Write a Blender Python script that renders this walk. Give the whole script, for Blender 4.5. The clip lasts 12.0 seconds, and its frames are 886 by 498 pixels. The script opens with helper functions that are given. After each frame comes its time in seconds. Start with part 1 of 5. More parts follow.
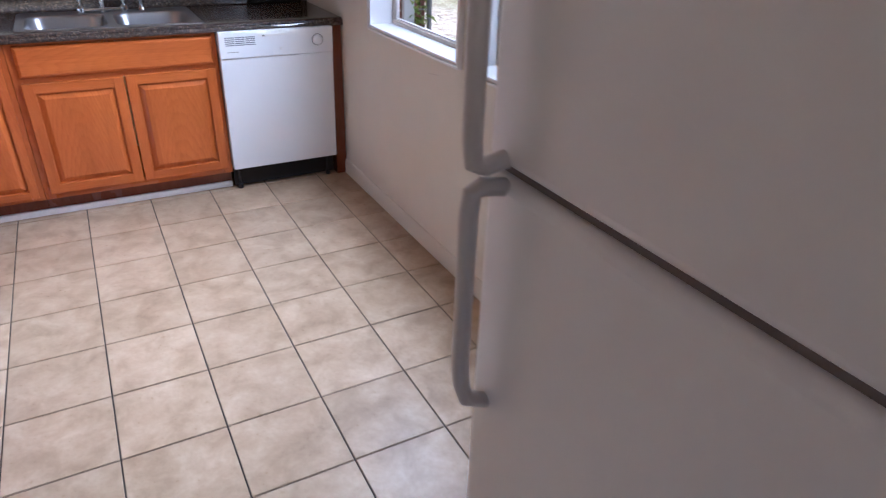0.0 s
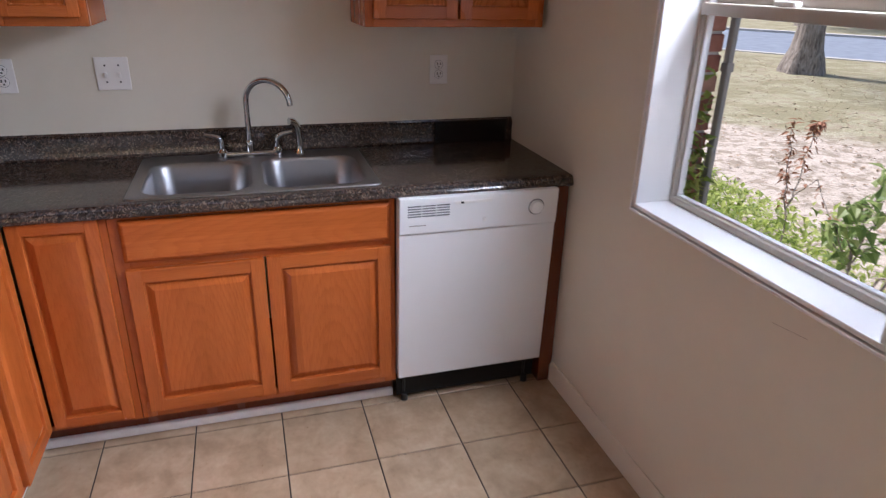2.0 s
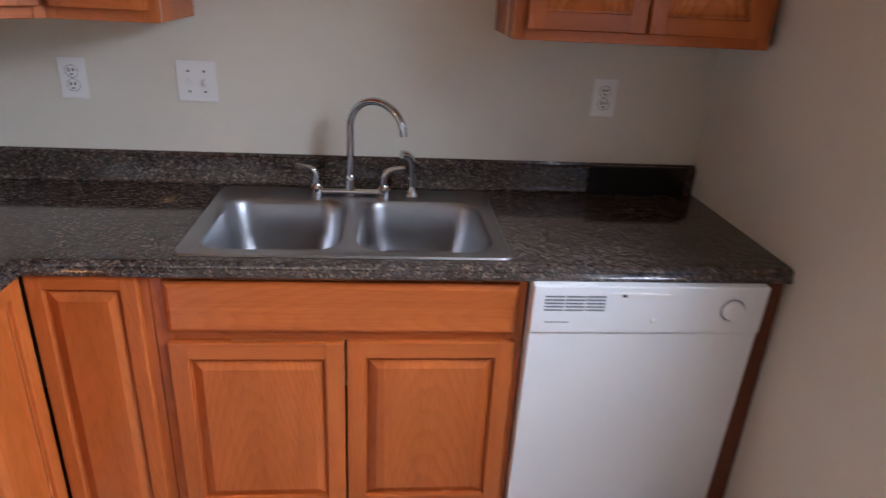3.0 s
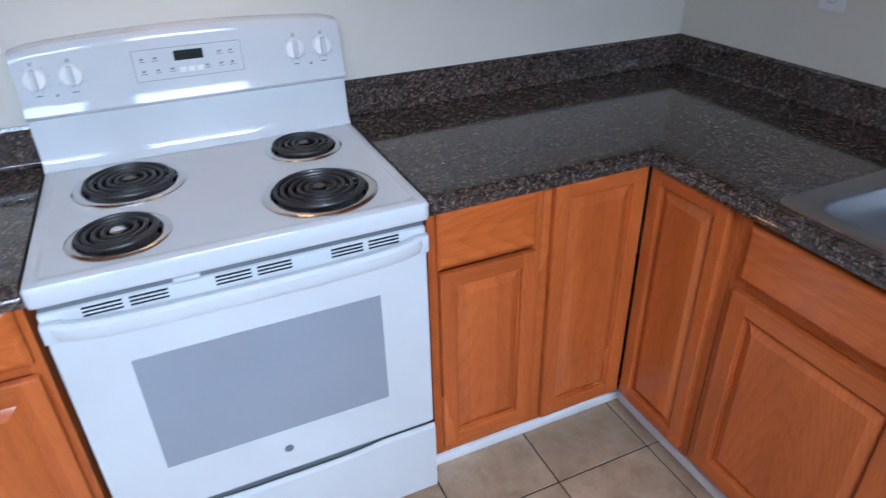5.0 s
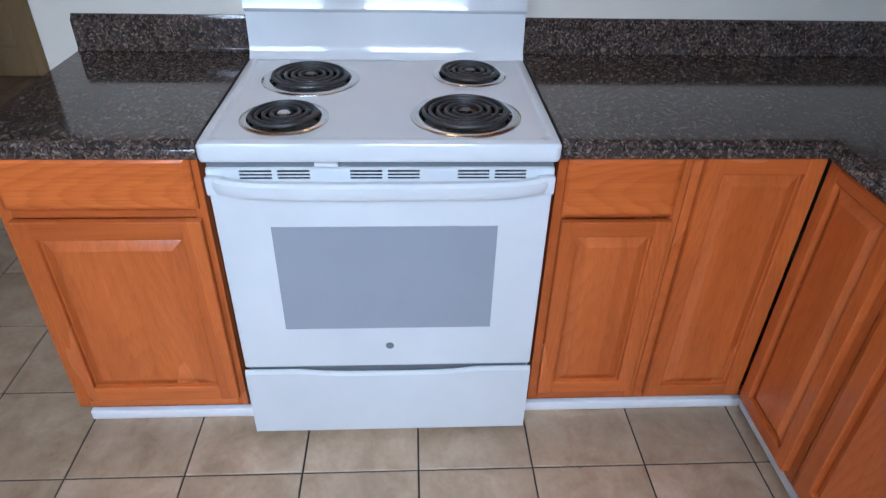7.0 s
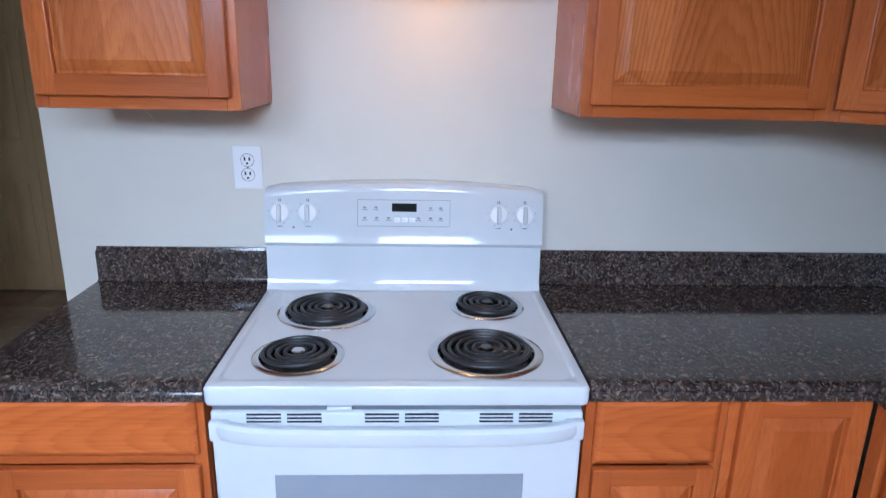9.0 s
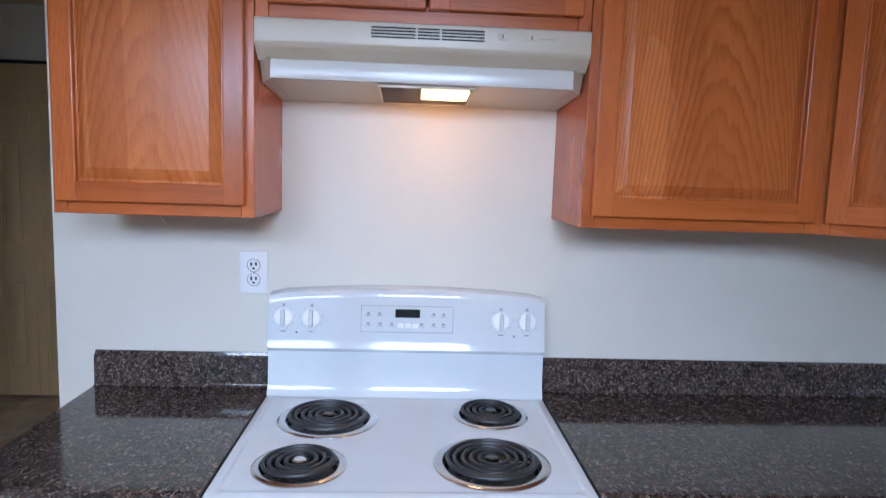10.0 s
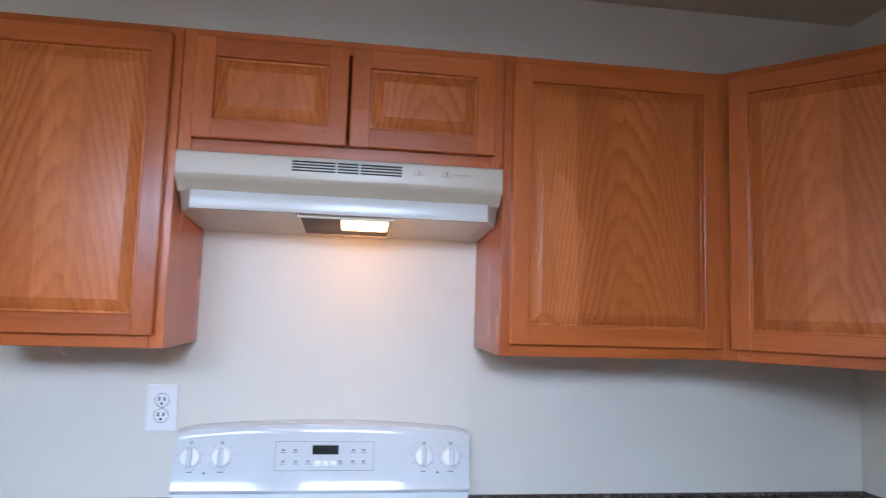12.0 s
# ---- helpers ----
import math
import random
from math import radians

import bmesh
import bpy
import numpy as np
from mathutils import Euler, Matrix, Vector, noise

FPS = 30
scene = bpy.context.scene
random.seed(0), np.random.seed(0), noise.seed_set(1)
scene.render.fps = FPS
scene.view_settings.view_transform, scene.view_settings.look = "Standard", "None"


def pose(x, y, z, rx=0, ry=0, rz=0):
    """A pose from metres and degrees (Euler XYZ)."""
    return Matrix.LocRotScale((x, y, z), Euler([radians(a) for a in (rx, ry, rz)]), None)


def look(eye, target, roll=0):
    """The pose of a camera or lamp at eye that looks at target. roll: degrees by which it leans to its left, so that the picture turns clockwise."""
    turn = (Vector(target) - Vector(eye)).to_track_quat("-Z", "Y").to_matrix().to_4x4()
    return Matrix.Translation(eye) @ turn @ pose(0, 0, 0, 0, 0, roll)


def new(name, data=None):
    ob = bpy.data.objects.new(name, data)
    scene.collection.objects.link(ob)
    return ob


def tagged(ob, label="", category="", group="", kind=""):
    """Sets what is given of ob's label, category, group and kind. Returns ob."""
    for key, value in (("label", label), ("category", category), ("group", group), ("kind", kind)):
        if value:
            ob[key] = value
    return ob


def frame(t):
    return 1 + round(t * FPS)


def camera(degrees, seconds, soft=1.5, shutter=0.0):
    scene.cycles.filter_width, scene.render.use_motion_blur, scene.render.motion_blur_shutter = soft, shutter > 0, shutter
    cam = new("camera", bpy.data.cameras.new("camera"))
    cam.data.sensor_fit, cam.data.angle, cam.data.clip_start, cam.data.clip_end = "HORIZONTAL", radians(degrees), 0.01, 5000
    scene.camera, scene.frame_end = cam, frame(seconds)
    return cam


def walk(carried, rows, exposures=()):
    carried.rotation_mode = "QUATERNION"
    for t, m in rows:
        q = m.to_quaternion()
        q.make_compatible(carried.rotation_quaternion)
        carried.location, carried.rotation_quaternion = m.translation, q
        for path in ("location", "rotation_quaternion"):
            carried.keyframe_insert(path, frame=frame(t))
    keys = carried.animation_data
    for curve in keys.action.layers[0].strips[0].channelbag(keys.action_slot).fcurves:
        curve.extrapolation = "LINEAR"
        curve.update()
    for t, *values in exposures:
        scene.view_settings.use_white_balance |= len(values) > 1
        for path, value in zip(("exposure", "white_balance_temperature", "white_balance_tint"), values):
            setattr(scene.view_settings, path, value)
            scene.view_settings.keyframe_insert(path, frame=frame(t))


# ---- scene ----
cam = camera(69.1, 12.0, 1.2, 0.3)
PATH = [
    (0, (1.216, -4.118, 1.512), (2.076, -2.592, 0.547), 2.07),
    (0.5, (1.201, -3.824, 1.526), (1.957, -2.228, 0.587), 2.00),
    (1, (1.187, -3.444, 1.552), (1.839, -1.769, 0.675), 0.61),
    (1.5, (1.255, -3.078, 1.552), (1.853, -1.360, 0.722), 0.96),
    (2, (1.354, -2.699, 1.572), (1.901, -0.939, 0.797), 1.35),
    (2.5, (1.415, -2.334, 1.554), (1.853, -0.545, 0.776), 1.87),
    (2.7, (1.434, -2.204, 1.554), (1.811, -0.398, 0.782), 2.73),
    (4.3, (1.653, -1.670, 1.494), (0.334, -0.473, 0.586), -1.91),
    (4.5, (1.689, -1.678, 1.501), (0.233, -0.683, 0.559), -1.73),
    (5, (1.768, -1.688, 1.506), (0.186, -1.001, 0.494), -1.54),
    (5.5, (1.841, -1.650, 1.485), (0.194, -1.288, 0.409), -1.75),
    (6, (1.896, -1.584, 1.470), (0.258, -1.401, 0.337), -0.47),
    (6.5, (1.903, -1.550, 1.470), (0.281, -1.450, 0.305), 1.00),
    (6.7, (1.893, -1.547, 1.470), (0.264, -1.447, 0.315), 1.25),
    (8.3, (1.775, -1.553, 1.509), (-0.071, -1.478, 0.742), 1.19),
    (8.5, (1.771, -1.556, 1.512), (-0.097, -1.479, 0.801), 1.21),
    (9, (1.778, -1.576, 1.520), (-0.141, -1.492, 0.962), 1.22),
    (9.5, (1.788, -1.596, 1.526), (-0.169, -1.499, 1.124), 1.55),
    (10, (1.796, -1.612, 1.523), (-0.187, -1.504, 1.289), 1.91),
    (10.5, (1.802, -1.617, 1.523), (-0.195, -1.510, 1.478), 1.93),
    (11, (1.803, -1.620, 1.515), (-0.192, -1.519, 1.618), 2.03),
    (11.5, (1.799, -1.605, 1.508), (-0.190, -1.513, 1.687), 1.98),
    (12, (1.805, -1.559, 1.511), (-0.168, -1.284, 1.698), 1.76),
]
EXPOSURES = [(0, 0.40, 5150, 18), (0.5, 0.22, 5350, 20), (1, -0.18, 5600, 24), (1.5, -0.28, 5800, 24), (2, -0.06, 5900, 20), (2.7, 0.06, 5850, 18), (4.3, -0.26, 5150, 12), (5.5, -0.38, 5250, 12), (6.5, -0.42, 5300, 12), (8.5, -0.32, 5000, 13), (10, -0.18, 5050, 14), (12, -0.12, 5150, 14)]
walk(cam, [(t, look(eye, target, roll)) for t, eye, target, roll in PATH], EXPOSURES)

# ---- light ----
world = bpy.data.worlds.new("sky")
world.use_nodes = True
scene.world = world
wn = world.node_tree.nodes
sky = wn.new("ShaderNodeTexSky")
sky.sky_type, sky.sun_disc = "NISHITA", False
sky.sun_elevation, sky.sun_rotation = radians(58), radians(-20)
sky.dust_density = 3.0
wn["Background"].inputs["Strength"].default_value = 0.15
world.node_tree.links.new(sky.outputs[0], wn["Background"].inputs["Color"])
sun = new("sun", bpy.data.lights.new("sun", "SUN"))
sun.data.energy, sun.data.angle, sun.data.color = 5.0, radians(6), (1.0, 0.95, 0.88)
sun.matrix_world = look((-8, 22, 36), (0, 0, 0))


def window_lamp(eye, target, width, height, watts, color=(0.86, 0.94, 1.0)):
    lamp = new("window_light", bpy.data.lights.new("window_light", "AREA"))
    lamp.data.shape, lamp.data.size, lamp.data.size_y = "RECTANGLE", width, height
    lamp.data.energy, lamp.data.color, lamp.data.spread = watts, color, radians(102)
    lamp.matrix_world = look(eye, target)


# sky light entering by the two kitchen windows
window_lamp((2.68, -1.50, 2.00), (1.68, -1.50, 1.08), 0.66, 0.42, 17.5)
window_lamp((2.68, -2.50, 2.00), (1.68, -2.50, 1.08), 0.74, 0.42, 9)
# warm fill lamp for hall and ceiling, at an added unseen window
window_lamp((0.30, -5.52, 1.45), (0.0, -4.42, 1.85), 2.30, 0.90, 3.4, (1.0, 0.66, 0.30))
hood_lamp = new("hood_bulb_light", bpy.data.lights.new("hood_bulb_light", "POINT"))
hood_lamp.data.energy, hood_lamp.data.color, hood_lamp.data.shadow_soft_size = 1.5, (1.0, 0.44, 0.13), 0.04
hood_lamp.location = (0.205, -1.545, 1.680)


# ---- materials ----
def material(name, rough=0.5, metal=0.0, color=(0.8, 0.8, 0.8)):
    m = bpy.data.materials.new(name)
    m.use_nodes = True
    b = m.node_tree.nodes["Principled BSDF"]
    b.inputs["Roughness"].default_value = rough
    b.inputs["Metallic"].default_value = metal
    b.inputs["Base Color"].default_value = (*color, 1)
    return m, m.node_tree.nodes, m.node_tree.links, b


def coords(n, l, scale=(1, 1, 1), rot=(0, 0, 0), jitter=0.0):
    tc = n.new("ShaderNodeTexCoord")
    mp = n.new("ShaderNodeMapping")
    mp.inputs["Scale"].default_value = scale
    mp.inputs["Rotation"].default_value = rot
    l.new(tc.outputs["Object"], mp.inputs["Vector"])
    if jitter:
        oi = n.new("ShaderNodeObjectInfo")
        cmb = n.new("ShaderNodeCombineXYZ")
        for i, k in enumerate((1.0, 0.9, 41.0)):
            mul = n.new("ShaderNodeMath")
            mul.operation = "MULTIPLY"
            mul.inputs[1].default_value = jitter * k
            l.new(oi.outputs["Random"], mul.inputs[0])
            l.new(mul.outputs[0], cmb.inputs[i])
        l.new(cmb.outputs[0], mp.inputs["Location"])
    return mp.outputs[0]


def noise_tex(n, l, vec, scale, detail=4, rough=0.55, dist=0.0):
    t = n.new("ShaderNodeTexNoise")
    t.inputs["Scale"].default_value = scale
    t.inputs["Detail"].default_value = detail
    t.inputs["Roughness"].default_value = rough
    t.inputs["Distortion"].default_value = dist
    l.new(vec, t.inputs["Vector"])
    return t.outputs["Fac"]


def ramp(n, l, fac, stops):
    r = n.new("ShaderNodeValToRGB")
    while len(r.color_ramp.elements) < len(stops):
        r.color_ramp.elements.new(0.5)
    for e, (p, c) in zip(r.color_ramp.elements, stops):
        e.position = p
        e.color = (*c, 1) if len(c) == 3 else c
    l.new(fac, r.inputs[0])
    return r.outputs[0]


def mix(n, l, fac, a, b, mode="MIX"):
    m = n.new("ShaderNodeMix")
    m.data_type, m.blend_type = "RGBA", mode
    for sock, v in ((m.inputs[0], fac), (m.inputs[6], a), (m.inputs[7], b)):
        if isinstance(v, (int, float)):
            sock.default_value = v
        elif isinstance(v, tuple):
            sock.default_value = (*v, 1)
        else:
            l.new(v, sock)
    return m.outputs[2]


def bump(n, l, b, fac, strength=0.2, dist=0.002):
    bp = n.new("ShaderNodeBump")
    bp.inputs["Strength"].default_value = strength
    bp.inputs["Distance"].default_value = dist
    l.new(fac, bp.inputs["Height"])
    l.new(bp.outputs[0], b.inputs["Normal"])


def paint(name, color, rough=0.6, relief=0.15, spread=0.05, grain=260):
    m, n, l, b = material(name, rough)
    v = coords(n, l)
    f = noise_tex(n, l, v, 2.2, 5)
    lo = tuple(c * (1 - spread) for c in color)
    hi = tuple(min(1, c * (1 + spread)) for c in color)
    l.new(ramp(n, l, f, ((0.3, lo), (0.7, hi))), b.inputs["Base Color"])
    bump(n, l, b, noise_tex(n, l, v, grain, 2), relief, 0.001)
    return m


def wood(name, lengthways, base=(0.50, 0.144, 0.030), figure=0.80, contrast=0.54, relief=0.07):
    """Stained wood, its grain along the object's z ('Z') or x ('X')."""
    m, n, l, b = material(name, 0.36)
    b.inputs["Specular IOR Level"].default_value = 0.42
    b.inputs["Coat Weight"].default_value = 0.10
    b.inputs["Coat Roughness"].default_value = 0.16
    turn = (radians(6), radians(1), 0) if lengthways == "Z" else (0, radians(90), radians(6))
    v = coords(n, l, (1, 1, 1), turn, 0.05)
    sq = n.new("ShaderNodeMapping")
    sq.inputs["Scale"].default_value = (1, 1, 0.22)
    sq.inputs["Location"].default_value = (-0.03, 0.085, 0)
    l.new(v, sq.inputs["Vector"])
    st = n.new("ShaderNodeMapping")
    st.inputs["Scale"].default_value = (1, 1, 0.035)
    l.new(v, st.inputs["Vector"])
    pores = noise_tex(n, l, st.outputs[0], 260, 3, 0.6)
    streak = noise_tex(n, l, st.outputs[0], 38, 5, 0.65)
    broad = noise_tex(n, l, sq.outputs[0], 5.0, 3, 0.5)
    dark = tuple(c * (1 + (k - 1) * contrast) for c, k in zip(base, (0.62, 0.52, 0.45)))
    light = tuple(c * (1 + (k - 1) * contrast) for c, k in zip(base, (1.22, 1.30, 1.36)))
    # growth rings cut at a slant: nested arches in the middle, close straight lines at the sides
    xyz = n.new("ShaderNodeSeparateXYZ")
    l.new(v, xyz.inputs[0])

    def calc(op, a, b_):
        m_ = n.new("ShaderNodeMath")
        m_.operation = op
        for sock, val in zip(m_.inputs, (a, b_)):
            if isinstance(val, (int, float)):
                sock.default_value = val
            else:
                l.new(val, sock)
        return m_.outputs[0]
    off = calc("ADD", xyz.outputs["X"], -0.02)
    height_ = calc("ADD", calc("MULTIPLY", calc("MULTIPLY", off, off), 300.0), calc("MULTIPLY", xyz.outputs["Z"], 13.0))
    height_ = calc("ADD", height_, calc("MULTIPLY", broad, 5.0))
    height_ = calc("ADD", height_, calc("MULTIPLY", streak, 1.3))
    rings = ramp(n, l, calc("FRACT", height_, 0.0), ((0.0, light), (0.35, light), (0.62, base), (0.90, dark), (1.0, base)))
    where = ramp(n, l, noise_tex(n, l, sq.outputs[0], 6.5, 3, 0.5), ((0.34, (figure * 0.30,) * 3), (0.56, (min(1.0, figure * 1.3),) * 3)))
    col = mix(n, l, where, ramp(n, l, streak, ((0.25, dark), (0.48, base), (0.78, light))), rings)
    col = mix(n, l, 0.6, col, ramp(n, l, broad, ((0.3, (0.78, 0.72, 0.68)), (0.7, (1.12, 1.14, 1.16)))), "MULTIPLY")
    col = mix(n, l, 0.60 * contrast, col, ramp(n, l, pores, ((0.34, (0.66, 0.58, 0.52)), (0.50, (1.0, 1.0, 1.0)))), "MULTIPLY")
    xs = n.new("ShaderNodeSeparateXYZ")
    l.new(v, xs.inputs[0])
    cell = n.new("ShaderNodeMath")
    cell.operation = "MULTIPLY_ADD"
    cell.inputs[1].default_value, cell.inputs[2].default_value = 12.5, 3.3
    l.new(xs.outputs["X"], cell.inputs[0])
    flo = n.new("ShaderNodeMath")
    flo.operation = "FLOOR"
    l.new(cell.outputs[0], flo.inputs[0])
    white = n.new("ShaderNodeTexWhiteNoise")
    white.noise_dimensions = "2D"
    oj = n.new("ShaderNodeObjectInfo")
    pair = n.new("ShaderNodeCombineXYZ")
    l.new(flo.outputs[0], pair.inputs[0])
    l.new(oj.outputs["Random"], pair.inputs[1])
    l.new(pair.outputs[0], white.inputs["Vector"])
    col = mix(n, l, 0.5, col, ramp(n, l, white.outputs["Value"], ((0.0, (0.80, 0.74, 0.70)), (0.45, (1.0, 1.0, 1.0)), (1.0, (1.12, 1.18, 1.22)))), "MULTIPLY")
    oi = n.new("ShaderNodeObjectInfo")
    tint = ramp(n, l, oi.outputs["Random"], ((0.0, (0.86, 0.82, 0.78)), (0.5, (1.0, 1.0, 1.0)), (1.0, (1.10, 1.12, 1.14))))
    col = mix(n, l, 0.8, col, tint, "MULTIPLY")
    l.new(col, b.inputs["Base Color"])
    l.new(ramp(n, l, broad, ((0.2, (0.22,) * 3), (0.8, (0.30,) * 3))), b.inputs["Roughness"])
    if relief:
        bump(n, l, b, pores, relief, 0.0006)
    return m


M_WALL = paint("wall_paint", (0.72, 0.68, 0.585), 0.55, 0.14, 0.035)
# ceiling tinted tan: warm bounced light put into the paint
M_CEIL = paint("ceiling_bounce_tint", (0.70, 0.61, 0.47), 0.8, 0.3, 0.03)
M_TRIM = paint("trim_paint", (0.82, 0.81, 0.80), 0.4, 0.06, 0.03)
M_OAK_V = wood("oak_upright", "Z")
M_OAK_H = wood("oak_lengthways", "X")
M_OAK_SV = wood("oak_straight_upright", "Z", (0.45, 0.114, 0.020), figure=0.25, contrast=0.55)
M_OAK_SH = wood("oak_straight_lengthways", "X", (0.45, 0.114, 0.020), figure=0.25, contrast=0.55)
M_CAB_V = wood("stained_wood_upright", "Z", (0.47, 0.116, 0.022), 0.28, 0.46)
M_CAB_H = wood("stained_wood_lengthways", "X", (0.47, 0.116, 0.022), 0.28, 0.46)
M_CAB_DRAWER = wood("streaked_wood_lengthways", "X", (0.50, 0.122, 0.022), 0.40, 0.62)
M_CAB_SIDE = wood("cabinet_side_laminate", "Z", (0.47, 0.110, 0.018), 0.0, 0.12, 0.0)
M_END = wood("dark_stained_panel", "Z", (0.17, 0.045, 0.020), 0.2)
M_ENAMEL, _n, _l, _b = material("white_enamel", 0.06, 0, (0.80, 0.81, 0.83))
_b.inputs["Coat Weight"].default_value = 0.3
l_v = coords(_n, _l)
bump(_n, _l, _b, noise_tex(_n, _l, l_v, 9, 2), 0.008, 0.002)
_l.new(ramp(_n, _l, noise_tex(_n, _l, l_v, 3.5, 4), ((0.3, (0.64, 0.66, 0.66)), (0.7, (0.70, 0.72, 0.72)))), _b.inputs["Base Color"])
M_FRIDGE = paint("fridge_enamel", (0.82, 0.78, 0.73), 0.33, 0.25, 0.03, 420)
M_FRIDGE_TRIM = paint("fridge_handle_plastic", (0.54, 0.49, 0.44), 0.38, 0.04)
M_DW = paint("dishwasher_enamel", (0.83, 0.84, 0.85), 0.28, 0.03, 0.03)
M_ALMOND = paint("almond_enamel", (0.52, 0.435, 0.32), 0.32, 0.03, 0.03)
M_HOODLIP = paint("hood_lip_enamel", (0.62, 0.59, 0.54), 0.22, 0.02, 0.02)
M_PLASTIC = paint("white_plastic", (0.86, 0.85, 0.83), 0.3, 0.02, 0.02)
M_BLACK = paint("black_plastic", (0.015, 0.015, 0.016), 0.35, 0.05, 0.2)
M_SPLASH_BLACK = paint("splash_black", (0.010, 0.008, 0.008), 0.25, 0.03, 0.3)
# grey that puts the shade of the range's gaps into colour
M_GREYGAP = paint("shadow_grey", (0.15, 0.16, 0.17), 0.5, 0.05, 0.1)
# near-black for slots and gaps, the shade inside them put into the colour
M_DARK = paint("dark_cavity", (0.010, 0.009, 0.008), 0.8, 0.05, 0.2)
M_GREYINK = paint("grey_print", (0.16, 0.17, 0.19), 0.5, 0.0, 0.05)
M_COIL = paint("burner_coil", (0.022, 0.021, 0.021), 0.42, 0.2, 0.3, 500)
M_CHROME, _n, _l, _b = material("chrome", 0.05, 1.0, (0.58, 0.58, 0.59))
M_PAN, _n, _l, _b = material("drip_pan_chrome", 0.22, 1.0, (0.66, 0.65, 0.64))
bump(_n, _l, _b, noise_tex(_n, _l, coords(_n, _l), 60, 3), 0.15, 0.001)
# bowl chrome set near black: the dark it reflects is in the colour
M_PANBOWL, _n, _l, _b = material("drip_pan_bowl", 0.25, 1.0, (0.10, 0.095, 0.09))
bump(_n, _l, _b, noise_tex(_n, _l, coords(_n, _l), 60, 3), 0.2, 0.001)
M_STEEL, _n, _l, _b = material("brushed_steel", 0.24, 1.0, (0.37, 0.37, 0.38))
sv = coords(_n, _l, (1, 0.06, 1))
bump(_n, _l, _b, noise_tex(_n, _l, sv, 420, 2), 0.02, 0.0004)
_l.new(ramp(_n, _l, noise_tex(_n, _l, coords(_n, _l), 14, 4), ((0.3, (0.30,) * 3), (0.7, (0.36,) * 3))), _b.inputs["Roughness"])
M_OVENGLASS = paint("oven_window_glass", (0.29, 0.315, 0.35), 0.14, 0.0, 0.04)
M_DISPLAY = paint("clock_display", (0.012, 0.013, 0.014), 0.10, 0.0, 0.1)
M_RUBBER = paint("grey_rubber", (0.35, 0.34, 0.32), 0.7, 0.1)
M_RUBBER_DARK = paint("filter_mesh_metal", (0.10, 0.09, 0.085), 0.5, 0.5, 0.3, 700)
M_GASKET = paint("brown_gasket", (0.17, 0.13, 0.115), 0.6, 0.1)
M_SASH = paint("sash_paint", (0.42, 0.37, 0.31), 0.4, 0.05, 0.04)
# cream door colour browned to carry the hall's dim warm light
M_HALLDOOR = paint("hall_door_light_tint", (0.58, 0.40, 0.19), 0.45, 0.06, 0.05)
M_GLOW, _n, _l, _b = material("lit_lens", 0.4, 0, (0.9, 0.8, 0.6))
_b.inputs["Emission Color"].default_value = (1.0, 0.66, 0.26, 1)
_b.inputs["Emission Strength"].default_value = 2.6
M_GLASS, _n, _l, _b = material("window_glass", 0.0, 0, (1, 1, 1))
_b.inputs["Transmission Weight"].default_value = 1.0
_b.inputs["IOR"].default_value = 1.02
_b.inputs["Specular IOR Level"].default_value = 0.3

# laminate with a granite print
M_COUNTER, _n, _l, _b = material("granite_laminate", 0.13)
_b.inputs["Specular IOR Level"].default_value = 0.58
cv = coords(_n, _l)
big = noise_tex(_n, _l, cv, 26, 5, 0.65, 0.6)
base_c = ramp(_n, _l, big, ((0.30, (0.020, 0.017, 0.016)), (0.46, (0.056, 0.040, 0.033)), (0.56, (0.100, 0.075, 0.062)), (0.66, (0.046, 0.040, 0.039)), (0.78, (0.12, 0.105, 0.098))))
vor = _n.new("ShaderNodeTexVoronoi")
vor.inputs["Scale"].default_value = 190
vor.inputs["Randomness"].default_value = 1.0
warp = _n.new("ShaderNodeVectorMath")
warp.operation = "MULTIPLY_ADD"
wnz = _n.new("ShaderNodeTexNoise")
wnz.inputs["Scale"].default_value = 45
_l.new(cv, wnz.inputs["Vector"])
_l.new(wnz.outputs["Color"], warp.inputs[0])
warp.inputs[1].default_value = (0.03, 0.03, 0.03)
_l.new(cv, warp.inputs[2])
_l.new(warp.outputs[0], vor.inputs["Vector"])
sep = _n.new("ShaderNodeSeparateColor")
_l.new(vor.outputs["Color"], sep.inputs[0])
flecks = ramp(_n, _l, sep.outputs[0], ((0.0, (0.010, 0.009, 0.009)), (0.30, (0.030, 0.022, 0.018)), (0.46, (0.125, 0.076, 0.053)), (0.62, (0.080, 0.076, 0.076)), (0.74, (0.022, 0.018, 0.017)), (0.90, (0.24, 0.19, 0.145))))
flecks.node.color_ramp.interpolation = "CONSTANT"
_l.new(mix(_n, _l, 0.58, base_c, flecks), _b.inputs["Base Color"])
_l.new(ramp(_n, _l, noise_tex(_n, _l, cv, 5, 4), ((0.3, (0.07,) * 3), (0.7, (0.12,) * 3))), _b.inputs["Roughness"])

# glazed floor tile and its grout
M_TILE, _n, _l, _b = material("ceramic_tile", 0.35)
tv = coords(_n, _l, (1, 1, 1), (0, 0, 0), 9.0)
cloud = noise_tex(_n, _l, tv, 7.5, 6, 0.62, 0.4)
fine = noise_tex(_n, _l, tv, 60, 4, 0.6)
tc_ = ramp(_n, _l, cloud, ((0.28, (0.28, 0.191, 0.115)), (0.50, (0.41, 0.296, 0.192)), (0.72, (0.50, 0.382, 0.264))))
